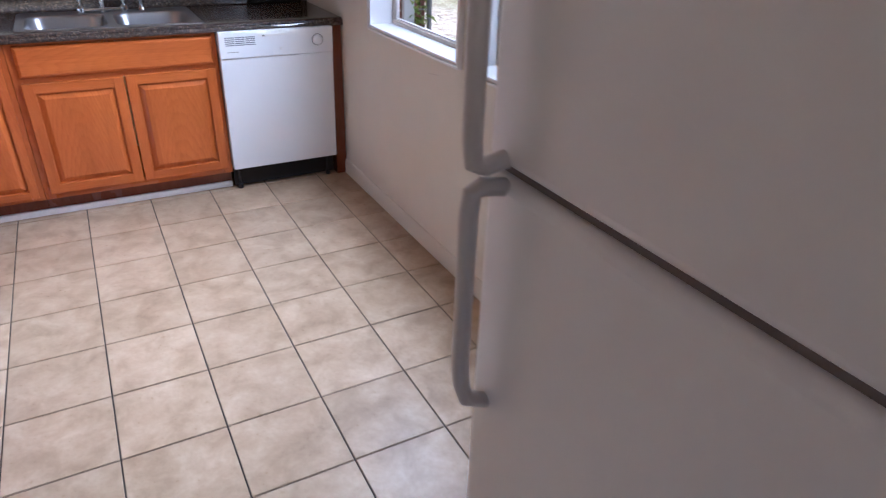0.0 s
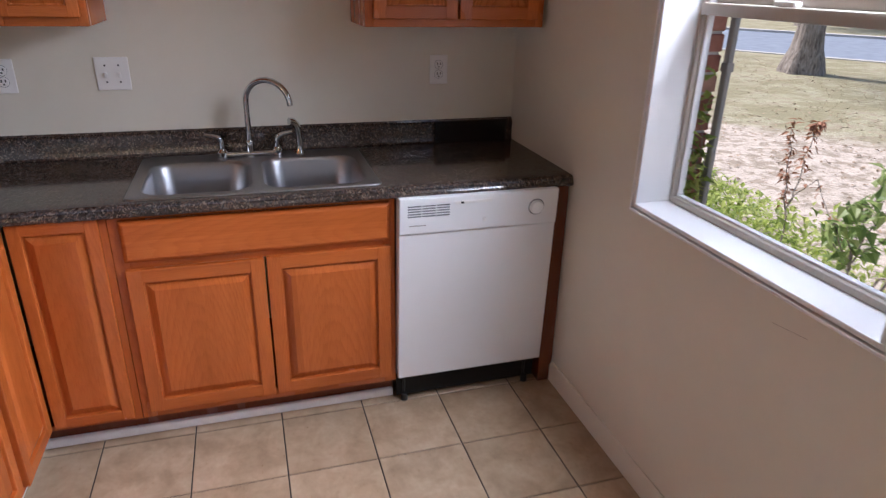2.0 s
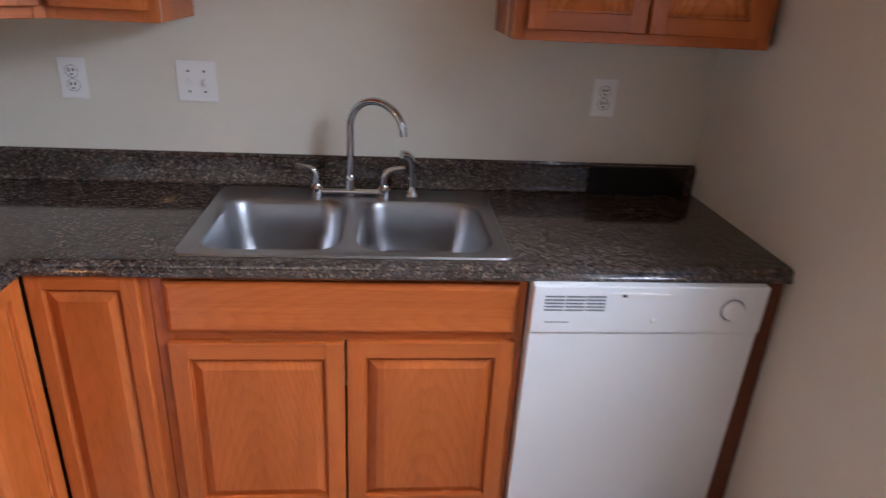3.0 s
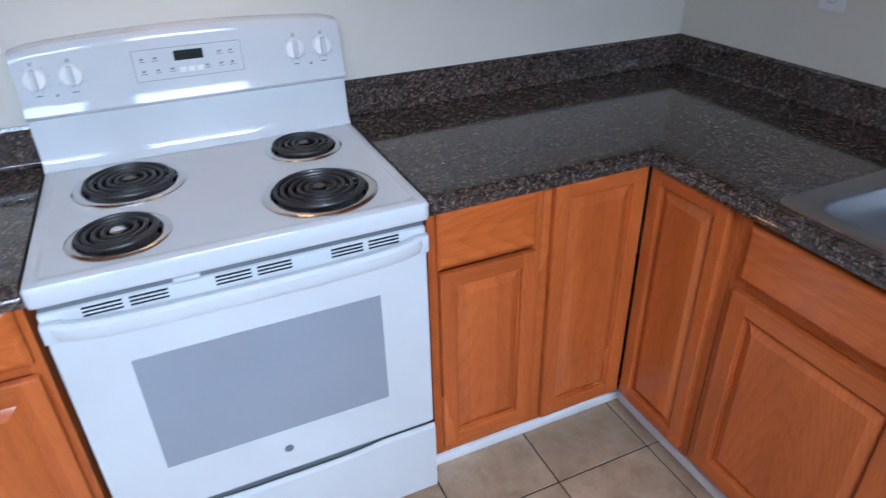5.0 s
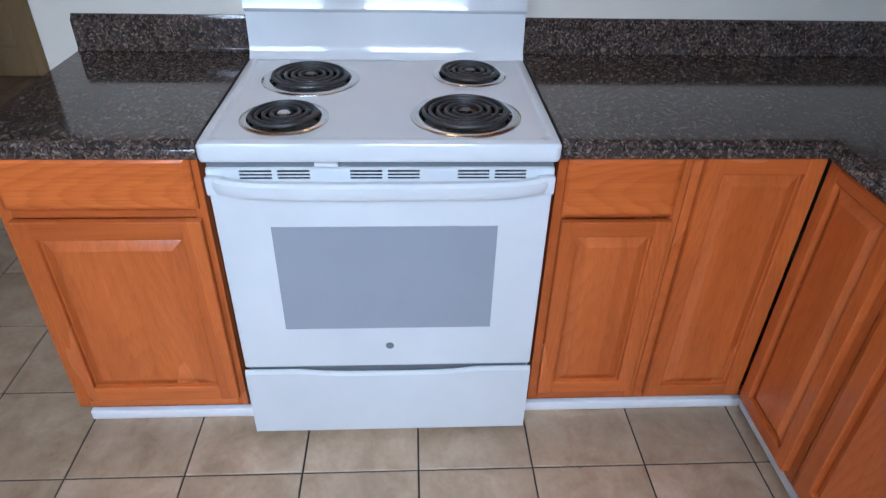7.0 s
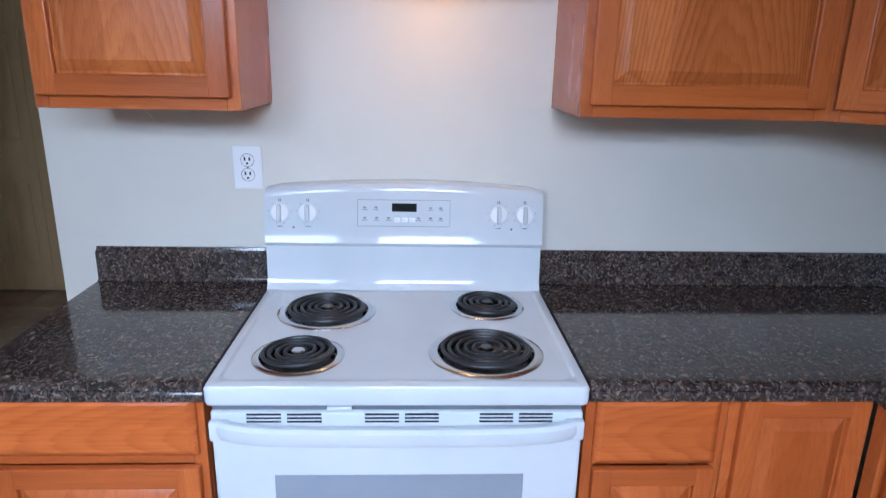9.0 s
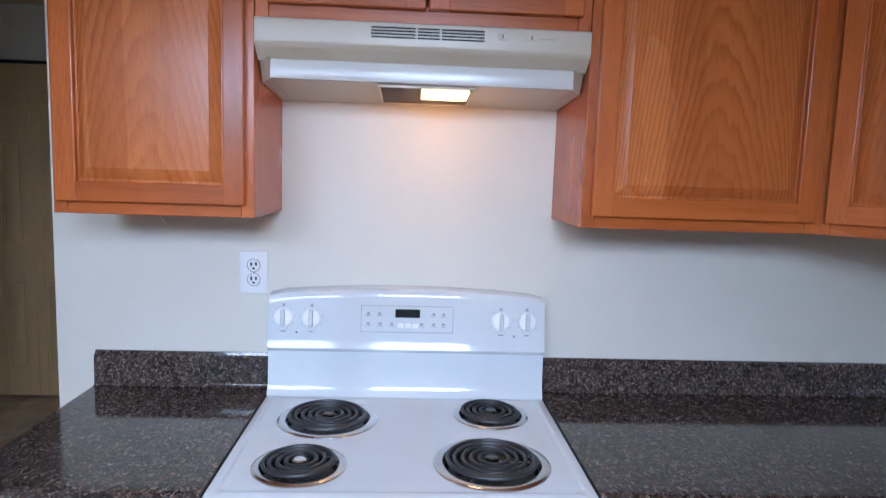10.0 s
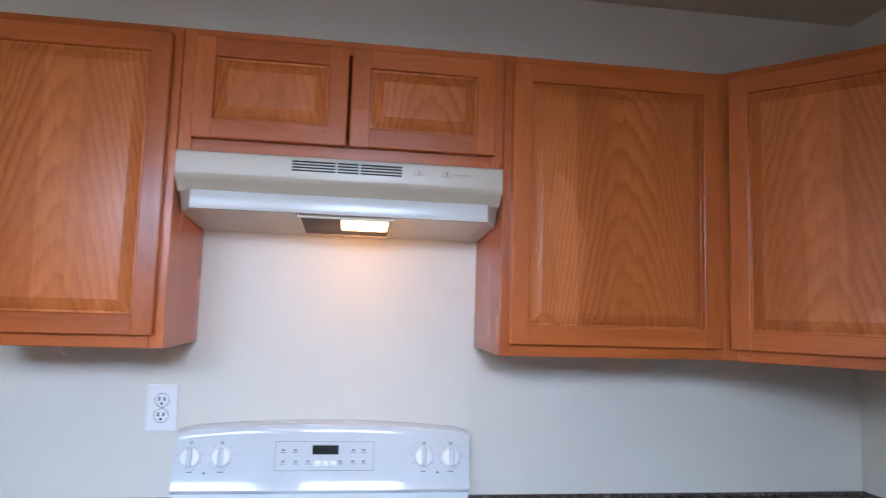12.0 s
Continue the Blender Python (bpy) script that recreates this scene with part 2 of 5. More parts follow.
tc_ = mix(_n, _l, 0.35, tc_, ramp(_n, _l, fine, ((0.35, (0.80, 0.77, 0.72)), (0.65, (1.08, 1.08, 1.08)))), "MULTIPLY")
oi_ = _n.new("ShaderNodeObjectInfo")
tc_ = mix(_n, _l, 0.7, tc_, ramp(_n, _l, oi_.outputs["Random"], ((0.0, (0.88, 0.87, 0.85)), (1.0, (1.06, 1.06, 1.06)))), "MULTIPLY")
_l.new(tc_, _b.inputs["Base Color"])
_l.new(ramp(_n, _l, fine, ((0.3, (0.27,) * 3), (0.7, (0.44,) * 3))), _b.inputs["Roughness"])
bump(_n, _l, _b, cloud, 0.12, 0.002)
M_GROUT = paint("grout", (0.032, 0.025, 0.020), 0.9, 0.5, 0.4, 300)

# out of doors
M_BRICK, _n, _l, _b = material("brick", 0.85)
bv = coords(_n, _l, (1, 1, 1), (0, 0, 0), 5.0)
oi_ = _n.new("ShaderNodeObjectInfo")
bc_ = ramp(_n, _l, oi_.outputs["Random"], ((0.0, (0.34, 0.13, 0.09)), (0.5, (0.43, 0.19, 0.13)), (1.0, (0.50, 0.28, 0.20))))
_l.new(mix(_n, _l, 0.5, bc_, ramp(_n, _l, noise_tex(_n, _l, bv, 40, 4), ((0.3, (0.7,) * 3), (0.7, (1.15,) * 3))), "MULTIPLY"), _b.inputs["Base Color"])
bump(_n, _l, _b, noise_tex(_n, _l, bv, 160, 3), 0.5, 0.003)
M_MORTAR = paint("mortar", (0.58, 0.55, 0.50), 0.9, 0.5, 0.1)
M_BARK, _n, _l, _b = material("bark", 0.9)
bk = coords(_n, _l, (1, 1, 0.16))
furrow = noise_tex(_n, _l, bk, 16, 5, 0.65, 0.5)
bark_c = ramp(_n, _l, furrow, ((0.34, (0.13, 0.105, 0.085)), (0.50, (0.34, 0.29, 0.24)), (0.68, (0.48, 0.43, 0.37))))
_l.new(mix(_n, _l, 0.5, bark_c, ramp(_n, _l, noise_tex(_n, _l, coords(_n, _l), 3.0, 4), ((0.35, (0.75, 0.74, 0.72)), (0.65, (1.12, 1.12, 1.12)))), "MULTIPLY"), _b.inputs["Base Color"])
bump(_n, _l, _b, furrow, 1.0, 0.05)
M_LEAF, _n, _l, _b = material("leaf", 0.5)
gi = _n.new("ShaderNodeNewGeometry")
leaf_c = ramp(_n, _l, gi.outputs["Random Per Island"], ((0.0, (0.12, 0.20, 0.05)), (0.5, (0.26, 0.38, 0.11)), (1.0, (0.48, 0.56, 0.24))))
_l.new(leaf_c, _b.inputs["Base Color"])
trans = _n.new("ShaderNodeBsdfTranslucent")
_l.new(leaf_c, trans.inputs["Color"])
half = _n.new("ShaderNodeMixShader")
half.inputs[0].default_value = 0.45
_l.new(_b.outputs[0], half.inputs[1])
_l.new(trans.outputs[0], half.inputs[2])
_l.new(half.outputs[0], _n["Material Output"].inputs["Surface"])
M_WEED, _n, _l, _b = material("weed_leaf", 0.5)
gi = _n.new("ShaderNodeNewGeometry")
weed_c = ramp(_n, _l, gi.outputs["Random Per Island"], ((0.0, (0.20, 0.28, 0.06)), (0.5, (0.42, 0.52, 0.11)), (1.0, (0.60, 0.64, 0.22))))
_l.new(weed_c, _b.inputs["Base Color"])
trans = _n.new("ShaderNodeBsdfTranslucent")
_l.new(weed_c, trans.inputs["Color"])
half = _n.new("ShaderNodeMixShader")
half.inputs[0].default_value = 0.5
_l.new(_b.outputs[0], half.inputs[1])
_l.new(trans.outputs[0], half.inputs[2])
_l.new(half.outputs[0], _n["Material Output"].inputs["Surface"])
M_DRYLEAF, _n, _l, _b = material("dry_leaf", 0.7)
gi = _n.new("ShaderNodeNewGeometry")
_l.new(ramp(_n, _l, gi.outputs["Random Per Island"], ((0.0, (0.28, 0.115, 0.055)), (1.0, (0.52, 0.27, 0.15)))), _b.inputs["Base Color"])
M_LITTER = paint("leaf_litter", (0.40, 0.30, 0.20), 0.85, 0.2, 0.5, 60)
M_ROAD = paint("asphalt", (0.22, 0.255, 0.30), 0.8, 0.4, 0.15, 90)
M_KERB = paint("concrete", (0.52, 0.50, 0.46), 0.85, 0.4, 0.08, 90)
M_GROUND, _n, _l, _b = material("sandy_ground", 0.95)
gv = coords(_n, _l)
gdir = coords(_n, _l, (1, 1, 1), (0, 0, radians(-33)))
patch = noise_tex(_n, _l, gv, 0.38, 6, 0.62, 0.5)
litter = noise_tex(_n, _l, gv, 9.0, 6, 0.7)
speck = noise_tex(_n, _l, gv, 42, 4, 0.7)
sand = ramp(_n, _l, litter, ((0.28, (0.30, 0.245, 0.18)), (0.44, (0.58, 0.50, 0.40)), (0.75, (0.70, 0.62, 0.52))))
turf = ramp(_n, _l, speck, ((0.32, (0.16, 0.145, 0.08)), (0.47, (0.33, 0.32, 0.17)), (0.66, (0.55, 0.50, 0.36))))
# worn sand near the house, thin turf with fallen leaves from some metres on
sx = _n.new("ShaderNodeSeparateXYZ")
_l.new(gdir, sx.inputs[0])
away = _n.new("ShaderNodeMapRange")
away.inputs["From Min"].default_value, away.inputs["From Max"].default_value = 9.2, 12.6
_l.new(sx.outputs["X"], away.inputs["Value"])
addp = _n.new("ShaderNodeMath")
addp.operation = "ADD"
_l.new(away.outputs[0], addp.inputs[0])
_l.new(patch, addp.inputs[1])
mott = noise_tex(_n, _l, gv, 4.2, 6, 0.7, 0.3)
clump = noise_tex(_n, _l, gv, 1.1, 6, 0.66, 0.4)
sand = mix(_n, _l, ramp(_n, _l, mott, ((0.48, (0, 0, 0)), (0.57, (0.9, 0.9, 0.9)))), sand, (0.34, 0.28, 0.20))
turf = mix(_n, _l, ramp(_n, _l, mott, ((0.50, (0, 0, 0)), (0.58, (0.85, 0.85, 0.85)))), turf, (0.36, 0.30, 0.20))
turf = mix(_n, _l, ramp(_n, _l, clump, ((0.45, (0, 0, 0)), (0.53, (0.9, 0.9, 0.9)))), turf, (0.26, 0.24, 0.12))
cover = ramp(_n, _l, addp.outputs[0], ((0.72, (0, 0, 0)), (1.05, (0.9, 0.9, 0.9))))
gcol = mix(_n, _l, cover, sand, turf)
gcol = mix(_n, _l, ramp(_n, _l, noise_tex(_n, _l, gv, 26, 3, 0.75), ((0.60, (0, 0, 0)), (0.68, (0.8, 0.8, 0.8)))), gcol, (0.16, 0.105, 0.070))
_l.new(gcol, _b.inputs["Base Color"])
bump(_n, _l, _b, litter, 0.9, 0.05)
M_WHITEVINYL = paint("white_vinyl", (0.84, 0.84, 0.84), 0.45, 0.03, 0.02)


# ---- mesh helpers ----
def box(bm, x0, x1, y0, y1, z0, z1, bev=0.0, seg=2):
    r = bmesh.ops.create_cube(bm, size=1.0, matrix=Matrix.Translation(((x0 + x1) / 2, (y0 + y1) / 2, (z0 + z1) / 2)) @ Matrix.Diagonal((x1 - x0, y1 - y0, z1 - z0, 1)))
    if bev:
        edges = list({e for v in r["verts"] for e in v.link_edges})
        bmesh.ops.bevel(bm, geom=edges, offset=bev, segments=seg, profile=0.5, affect="EDGES")
    return bm


def solid(x0, x1, y0, y1, z0, z1, bev=0.0, seg=2):
    return box(bmesh.new(), x0, x1, y0, y1, z0, z1, bev, seg)


def ring_loft(bm, rings, close=True, cap=(True, True)):
    """Faces between loops of as many points each."""
    loops = [[bm.verts.new(p) for p in ring] for ring in rings]
    k = len(loops[0])
    for a, b in zip(loops, loops[1:]):
        for i in range(k if close else k - 1):
            j = (i + 1) % k
            bm.faces.new((a[i], a[j], b[j], b[i]))
    if cap[0]:
        bm.faces.new(list(reversed(loops[0])))
    if cap[1]:
        bm.faces.new(loops[-1])
    return loops


def lathe(bm, profile, centre=(0, 0, 0), seg=32, cap=(True, True)):
    rings = [[(centre[0] + r * math.cos(2 * math.pi * i / seg), centre[1] + r * math.sin(2 * math.pi * i / seg), centre[2] + z) for i in range(seg)] for r, z in profile]
    ring_loft(bm, rings, True, cap)
    return bm


def tube(bm, pts, r, seg=10, r_end=None):
    pts = [Vector(p) for p in pts]
    rings, up = [], None
    for i, p in enumerate(pts):
        d = (pts[min(i + 1, len(pts) - 1)] - pts[max(i - 1, 0)]).normalized()
        if up is None:
            up = d.orthogonal().normalized()
        up = (up - d * up.dot(d)).normalized()
        side = d.cross(up)
        rr = r + ((r_end if r_end is not None else r) - r) * i / max(1, len(pts) - 1)
        rings.append([p + rr * (math.cos(2 * math.pi * k / seg) * up + math.sin(2 * math.pi * k / seg) * side) for k in range(seg)])
    ring_loft(bm, rings)
    return bm


def extrude_profile(bm, profile, a, b, axis="x"):
    """A closed profile swept straight from a to b along x or y; the other two coordinates come from the profile."""
    def at(t, p):
        return (t, p[0], p[1]) if axis == "x" else (p[0], t, p[1])
    ring_loft(bm, [[at(a, p) for p in profile], [at(b, p) for p in profile]])
    bmesh.ops.recalc_face_normals(bm, faces=bm.faces)
    return bm


def rounded_rect(x0, x1, y0, y1, r, z, n=6):
    pts = []
    for cx, cy, a0 in ((x1 - r, y1 - r, 0), (x0 + r, y1 - r, 90), (x0 + r, y0 + r, 180), (x1 - r, y0 + r, 270)):
        for i in range(n + 1):
            a = radians(a0 + 90 * i / n)
            pts.append((cx + r * math.cos(a), cy + r * math.sin(a), z))
    return pts


def finish(bm, name, mat, angle=32):
    bmesh.ops.recalc_face_normals(bm, faces=bm.faces)
    for f in bm.faces:
        f.smooth = True
    area = {f: f.calc_area() for f in bm.faces}
    for e in bm.edges:
        if len(e.link_faces) != 2:
            e.smooth = False
            continue
        a, b_ = sorted(area[f] for f in e.link_faces)
        e.smooth = e.calc_face_angle(0) < radians(angle) and b_ < 12 * max(a, 1e-9)
    me = bpy.data.meshes.new(name)
    bm.to_mesh(me)
    bm.free()
    me.materials.append(mat)
    return me


def part(name, bm, mat, parent, label="", at=None):
    ob = new(name, finish(bm, name, mat) if isinstance(bm, bmesh.types.BMesh) else bm)
    ob.parent = parent
    if at is not None:
        ob.matrix_basis = at
    return tagged(ob, label)


def thing(name, m, label, category, group="", kind=""):
    ob = new(name)
    ob.matrix_basis = m
    ob.empty_display_size = 0.1
    return tagged(ob, label, category, group, kind)


def structure(name, bm, mat, label, category="wall"):
    return tagged(new(name, finish(bm, name, mat)), label, category, "", "structure")


# ---- the room: stove wall x = 0, sink wall y = 0, window wall x = 2.5 ----
XW, CEIL, Y_END, Y_BACK, X_HALL = 2.500, 2.46, -2.58, -5.40, -2.40
W1, W2, SILL, HEAD = (-1.933, -1.055), (-2.960, -2.008), 0.930, 2.30

bm = bmesh.new()
box(bm, -0.12, XW + 0.22, 0.0, 0.14, -0.05, CEIL + 0.1)
structure("wall_north", bm, M_WALL, "off-white painted kitchen wall behind the sink")
bm = bmesh.new()
box(bm, -0.12, 0.0, Y_END, -0.0005, -0.05, CEIL + 0.1, 0.004)
structure("wall_west", bm, M_WALL, "off-white painted kitchen wall behind the range")
bm = bmesh.new()
X2 = XW + 0.145
box(bm, XW, X2, W1[1], -0.0005, -0.05, CEIL + 0.1)
box(bm, XW, X2, W2[1], W1[0], -0.05, CEIL + 0.1)
box(bm, XW, X2, Y_BACK - 0.15, W2[0], -0.05, CEIL + 0.1)
for a, b_ in (W1, W2):
    box(bm, XW, X2, a, b_, -0.05, SILL)
    box(bm, XW, X2, a, b_, HEAD, CEIL + 0.1)
structure("wall_east", bm, M_WALL, "beige painted wall with two deep windows")
# opening of the unseen window added at the room's other end
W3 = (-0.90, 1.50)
bm = bmesh.new()
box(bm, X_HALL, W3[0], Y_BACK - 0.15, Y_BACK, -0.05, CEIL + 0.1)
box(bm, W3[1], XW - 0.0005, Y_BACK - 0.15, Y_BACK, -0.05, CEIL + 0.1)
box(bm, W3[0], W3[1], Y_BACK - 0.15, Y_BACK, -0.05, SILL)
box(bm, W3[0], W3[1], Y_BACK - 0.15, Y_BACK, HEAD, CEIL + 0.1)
structure("wall_south", bm, M_WALL, "plain painted wall closing the room")
structure("wall_hall", solid(X_HALL - 0.12, X_HALL, Y_BACK - 0.15, 0.14, -0.05, CEIL + 0.1), M_WALL, "painted wall at the end of the dim hall")
structure("wall_hall_side", solid(X_HALL + 0.0005, -0.1205, -1.30, -1.18, -0.05, CEIL + 0.1), M_WALL, "painted side wall of the dim hall")
structure("ceiling", solid(X_HALL - 0.12, XW + 0.2, Y_BACK - 0.15, 0.14, CEIL + 0.001, CEIL + 0.12), M_CEIL, "plain ceiling, its paint tinted for warm bounced light", "ceiling")


# ---- windows ----
def window(name, m, y0, y1, label, rail):
    w = thing(name, m, label, "window", "kitchen windows", "structure")
    h, k = HEAD - SILL, (y1 - y0) / 2
    part("window_sill", solid(-0.021, 0.118, -k + 0.001, k - 0.001, 0.0005, 0.014, 0.003), M_TRIM, w, "glossy white sill board")
    part("jamb_lining", solid(-0.021, 0.118, k - 0.014, k - 0.0005, 0.0145, h, 0.002), M_TRIM, w)
    part("jamb_lining", solid(-0.021, 0.118, -k + 0.0005, -k + 0.014, 0.0145, h, 0.002), M_TRIM, w)
    part("head_lining", solid(-0.021, 0.118, -k + 0.0145, k - 0.0145, h - 0.014, h - 0.0005, 0.002), M_TRIM, w)
    for nm, a in (("casing_bead", (-k - 0.010, k + 0.010, -0.0125, -0.0034)), ("casing_bead", (-k - 0.009, k + 0.009, h + 0.0026, h + 0.010)), ("casing_bead", (k + 0.0030, k + 0.010, -0.0030, h)), ("casing_bead", (-k - 0.010, -k - 0.0030, -0.0030, h))):
        part(nm, solid(-0.025, -0.0006, *a, 0.002), M_TRIM, w)
    f = part("window_frame", solid(0.098, 0.135, k - 0.027, k - 0.0145, 0.0145, h - 0.015, 0.003), M_SASH, w, "putty-coloured window frame")
    part("stile", solid(0.098, 0.135, -k + 0.0145, -k + 0.027, 0.0145, h - 0.015, 0.003), M_SASH, f)
    part("bottom_rail", solid(0.096, 0.135, -k + 0.0275, k - 0.0275, 0.0145, 0.034, 0.003), M_SASH, f)
    part("top_rail", solid(0.098, 0.135, -k + 0.0275, k - 0.0275, h - 0.05, h - 0.015, 0.003), M_SASH, f)
    for a, b_ in ((-k + 0.0275, -k + 0.034), (k - 0.034, k - 0.0275)):
        part("glazing_bead", solid(0.112, 0.130, a, b_, 0.0345, h - 0.051, 0.002), M_TRIM, f)
    part("glazing_bead", solid(0.112, 0.130, -k + 0.0345, k - 0.0345, 0.0345, 0.041, 0.002), M_TRIM, f)
    panes = [(0.036, h - 0.05)]
    if rail:
        part("meeting_rail", solid(0.085, 0.130, -k + 0.0345, k - 0.0345, rail, rail + 0.032, 0.004), M_SASH, f)
        part("upper_meeting_rail", solid(0.1305, 0.150, -k + 0.0345, k - 0.0345, rail + 0.0325, rail + 0.058, 0.003), M_SASH, f)
        part("sash_lock", solid(0.090, 0.112, 0.08, 0.15, rail + 0.0325, rail + 0.045, 0.004), M_PLASTIC, f)
        panes = [(0.036, rail), (rail + 0.058, h - 0.05)]
    for a, b_ in panes:
        p = part("pane", solid(0.119, 0.123, -k + 0.0265, k - 0.0265, a, b_), M_GLASS, w, "clear glass")
        p.visible_shadow = False
    return w


window("window_1", pose(XW, sum(W1) / 2, SILL), *W1, "sash window in a deep white-lined opening", 0.565)
window("window_2", pose(XW, sum(W2) / 2, SILL), *W2, "wide window in a deep white-lined opening", 0)
window("added_window", pose(sum(W3) / 2, Y_BACK, SILL, 0, 0, -90), *W3, "plain window at the other end of the room", 0)

# ---- baseboards ----
bm = bmesh.new()
extrude_profile(bm, ((XW - 0.013, 0), (XW - 0.0005, 0), (XW - 0.0005, 0.088), (XW - 0.006, 0.088), (XW - 0.013, 0.074)), Y_BACK + 0.001, -0.56, "y")
structure("baseboard", bm, M_WALL, "painted baseboard along the window wall", "baseboard")

structure("wall_hall_stub", solid(-1.28, -1.16, Y_BACK + 0.0005, -3.78, -0.05, CEIL + 0.1, 0.004), M_WALL, "end of a painted wall beside the hall")


# short scuff lines on the paint below the windows
bm = bmesh.new()
for y, z, dy, dz in ((-1.70, 0.845, 0.10, -0.012), (-2.09, 0.60, 0.035, -0.02)):
    ring_loft(bm, [[(XW - 0.0004, y + a * dy + c, z + a * dz + d) for c, d in ((-0.0008, -0.0006), (0.0008, -0.0006), (0.0008, 0.0006), (-0.0008, 0.0006))] for a in (-0.5, 0, 0.5)])
structure("wall_scuff", bm, M_SASH, "short grey scuff lines on the wall paint", "scuff mark")

# ---- hall door ----
def bifold_door(m, leaves):
    """Narrow hinged leaves side by side, each with three raised panels one above the other."""
    d = thing("door_1", m, "closed folding closet door at the end of the hall, its cream browned to paint the dim warm light", "door", "", "structure")
    for i in range(leaves):
        lf = part("door_leaf", solid(-0.1250, 0.1250, -0.028, -0.001, 0.012, 2.10, 0.002), M_HALLDOOR, d, "", pose(0.126 + i * 0.252, 0, 0))
        for x0 in (-0.1250, 0.0680):
            part("stile", solid(x0, x0 + 0.057, -0.040, -0.0285, 0.012, 2.10, 0.004), M_HALLDOOR, lf)
        for z0, z1 in ((0.012, 0.19), (0.75, 0.99), (1.64, 1.84), (1.97, 2.10)):
            part("rail", solid(-0.0675, 0.0675, -0.0398, -0.0285, z0, z1, 0.004), M_HALLDOOR, lf)
        for z0, z1 in ((0.19, 0.75), (0.99, 1.64), (1.84, 1.97)):
            part("raised_panel", solid(-0.050, 0.050, -0.0385, -0.0285, z0 + 0.018, z1 - 0.018, 0.009), M_HALLDOOR, lf)
    part("knob", lathe(bmesh.new(), ((0.0, 0), (0.015, 0.0), (0.008, 0.008), (0.016, 0.020), (0.012, 0.028), (0.0, 0.030)), seg=20, cap=(False, False)), M_HALLDOOR, d, "small painted knob", pose(0.378, -0.040, 0.95, 90))
    return d


bifold_door(pose(X_HALL + 0.012, -4.715, 0, 0, 0, 90), 4)
# gap over the door drawn as a near-black strip for its shade
structure("door_gap_strip", solid(X_HALL + 0.0005, X_HALL + 0.034, -4.715, -3.705, 2.106, 2.124), M_DARK, "dark strip painted for the shaded gap above the folding door", "trim")


# ---- cabinets (local frame: x to the right, back at y = 0, front towards -y) ----
def raised_front(name, parent, x0, x1, z0, z1, y, mv, mh, stile=0.048, thick=0.021, turn=None):
    """A frame-and-panel door whose back lies at -y; the panel is the door, with stiles and rails on it."""
    bm = bmesh.new()
    w, h = (x1 - x0) / 2, (z1 - z0) / 2
    stile = min(stile, 0.155 * 2 * w)
    ax, az = w - stile + 0.004, h - stile + 0.004
    def loop(inset, yy):
        return [(sx * (ax - inset), yy, sz * (az - inset)) for sx, sz in ((-1, -1), (1, -1), (1, 1), (-1, 1))]
    ring_loft(bm, [loop(0, -0.002), loop(0, -thick + 0.0120), loop(0.009, -thick + 0.0120), loop(0.011, -thick + 0.0105), loop(0.032, -thick + 0.0012), loop(0.0335, -thick + 0.0004)])
    d = part(name, bm, mv, parent)
    d.matrix_basis = (turn or Matrix()) @ pose((x0 + x1) / 2, -y, (z0 + z1) / 2)

    mv, mh = M_OAK_SV if mv is M_OAK_V else mv, M_OAK_SH if mh is M_OAK_H else mh
    for a, b_ in ((-w, -w + stile), (w - stile, w)):
        part("stile", solid(a, b_, -thick, 0, -h, h, 0.0030, 3), mv, d)
    for a, b_ in ((-h, -h + stile), (h - stile, h)):
        part("rail", solid(-w + stile - 0.008, w - stile + 0.008, -thick + 0.0004, -0.0004, a + 0.0003, b_ - 0.0003, 0.0030, 3), mh, d)
    return d


def slab_front(parent, x0, x1, z0, z1, y, mh):
    bm = bmesh.new()
    w, h = (x1 - x0) / 2, (z1 - z0) / 2
    def loop(inset, yy):
        return [(sx * (w - inset), yy, sz * (h - inset)) for sx, sz in ((-1, -1), (1, -1), (1, 1), (-1, 1))]
    ring_loft(bm, [loop(0, 0), loop(0, -0.010), loop(0.003, -0.014), loop(0.010, -0.017), loop(0.014, -0.019)])
    return part("drawer_front", bm, mh, parent, "", pose((x0 + x1) / 2, -y, (z0 + z1) / 2))


def carcass(parent, w, depth, z0, z1, frame, mv, mh, rails=(), mids=(), back=True):
    """Sides, floor, top and back, with a face frame of stiles and rails in front."""
    mv, mh = M_OAK_SV if mv is M_OAK_V else mv, M_OAK_SH if mh is M_OAK_H else mh
    bm = bmesh.new()
    box(bm, 0.0006, 0.016, -depth, -0.002, z0, z1)
    box(bm, w - 0.016, w - 0.0006, -depth, -0.002, z0, z1)
    box(bm, 0.0161, w - 0.0161, -depth, -0.002, z0, z0 + 0.016)
    if back:
        box(bm, 0.0161, w - 0.0161, -0.010, -0.002, z0 + 0.0161, z1)
    part("body", bm, M_CAB_SIDE, parent)
    for a, b_ in ((0.0006, frame), (w - frame, w - 0.0006)):
        part("frame_stile", solid(a, b_, -depth - 0.019, -depth - 0.0003, z0, z1, 0.0015), mv, parent)
    for a, b_ in mids:
        part("frame_stile", solid(a, b_, -depth - 0.019, -depth - 0.0003, z0, z1, 0.0015), mv, parent)
    for a, b_ in rails:
        part("frame_rail", solid(frame + 0.0003, w - frame - 0.0003, -depth - 0.0185, -depth - 0.0003, a, b_, 0.0015), mh, parent)


BASE_D, BASE_TOP, TOE = 0.586, 0.874, 0.108
UP_D, UP_Z0, UP_Z1 = 0.297, 1.407, 2.135


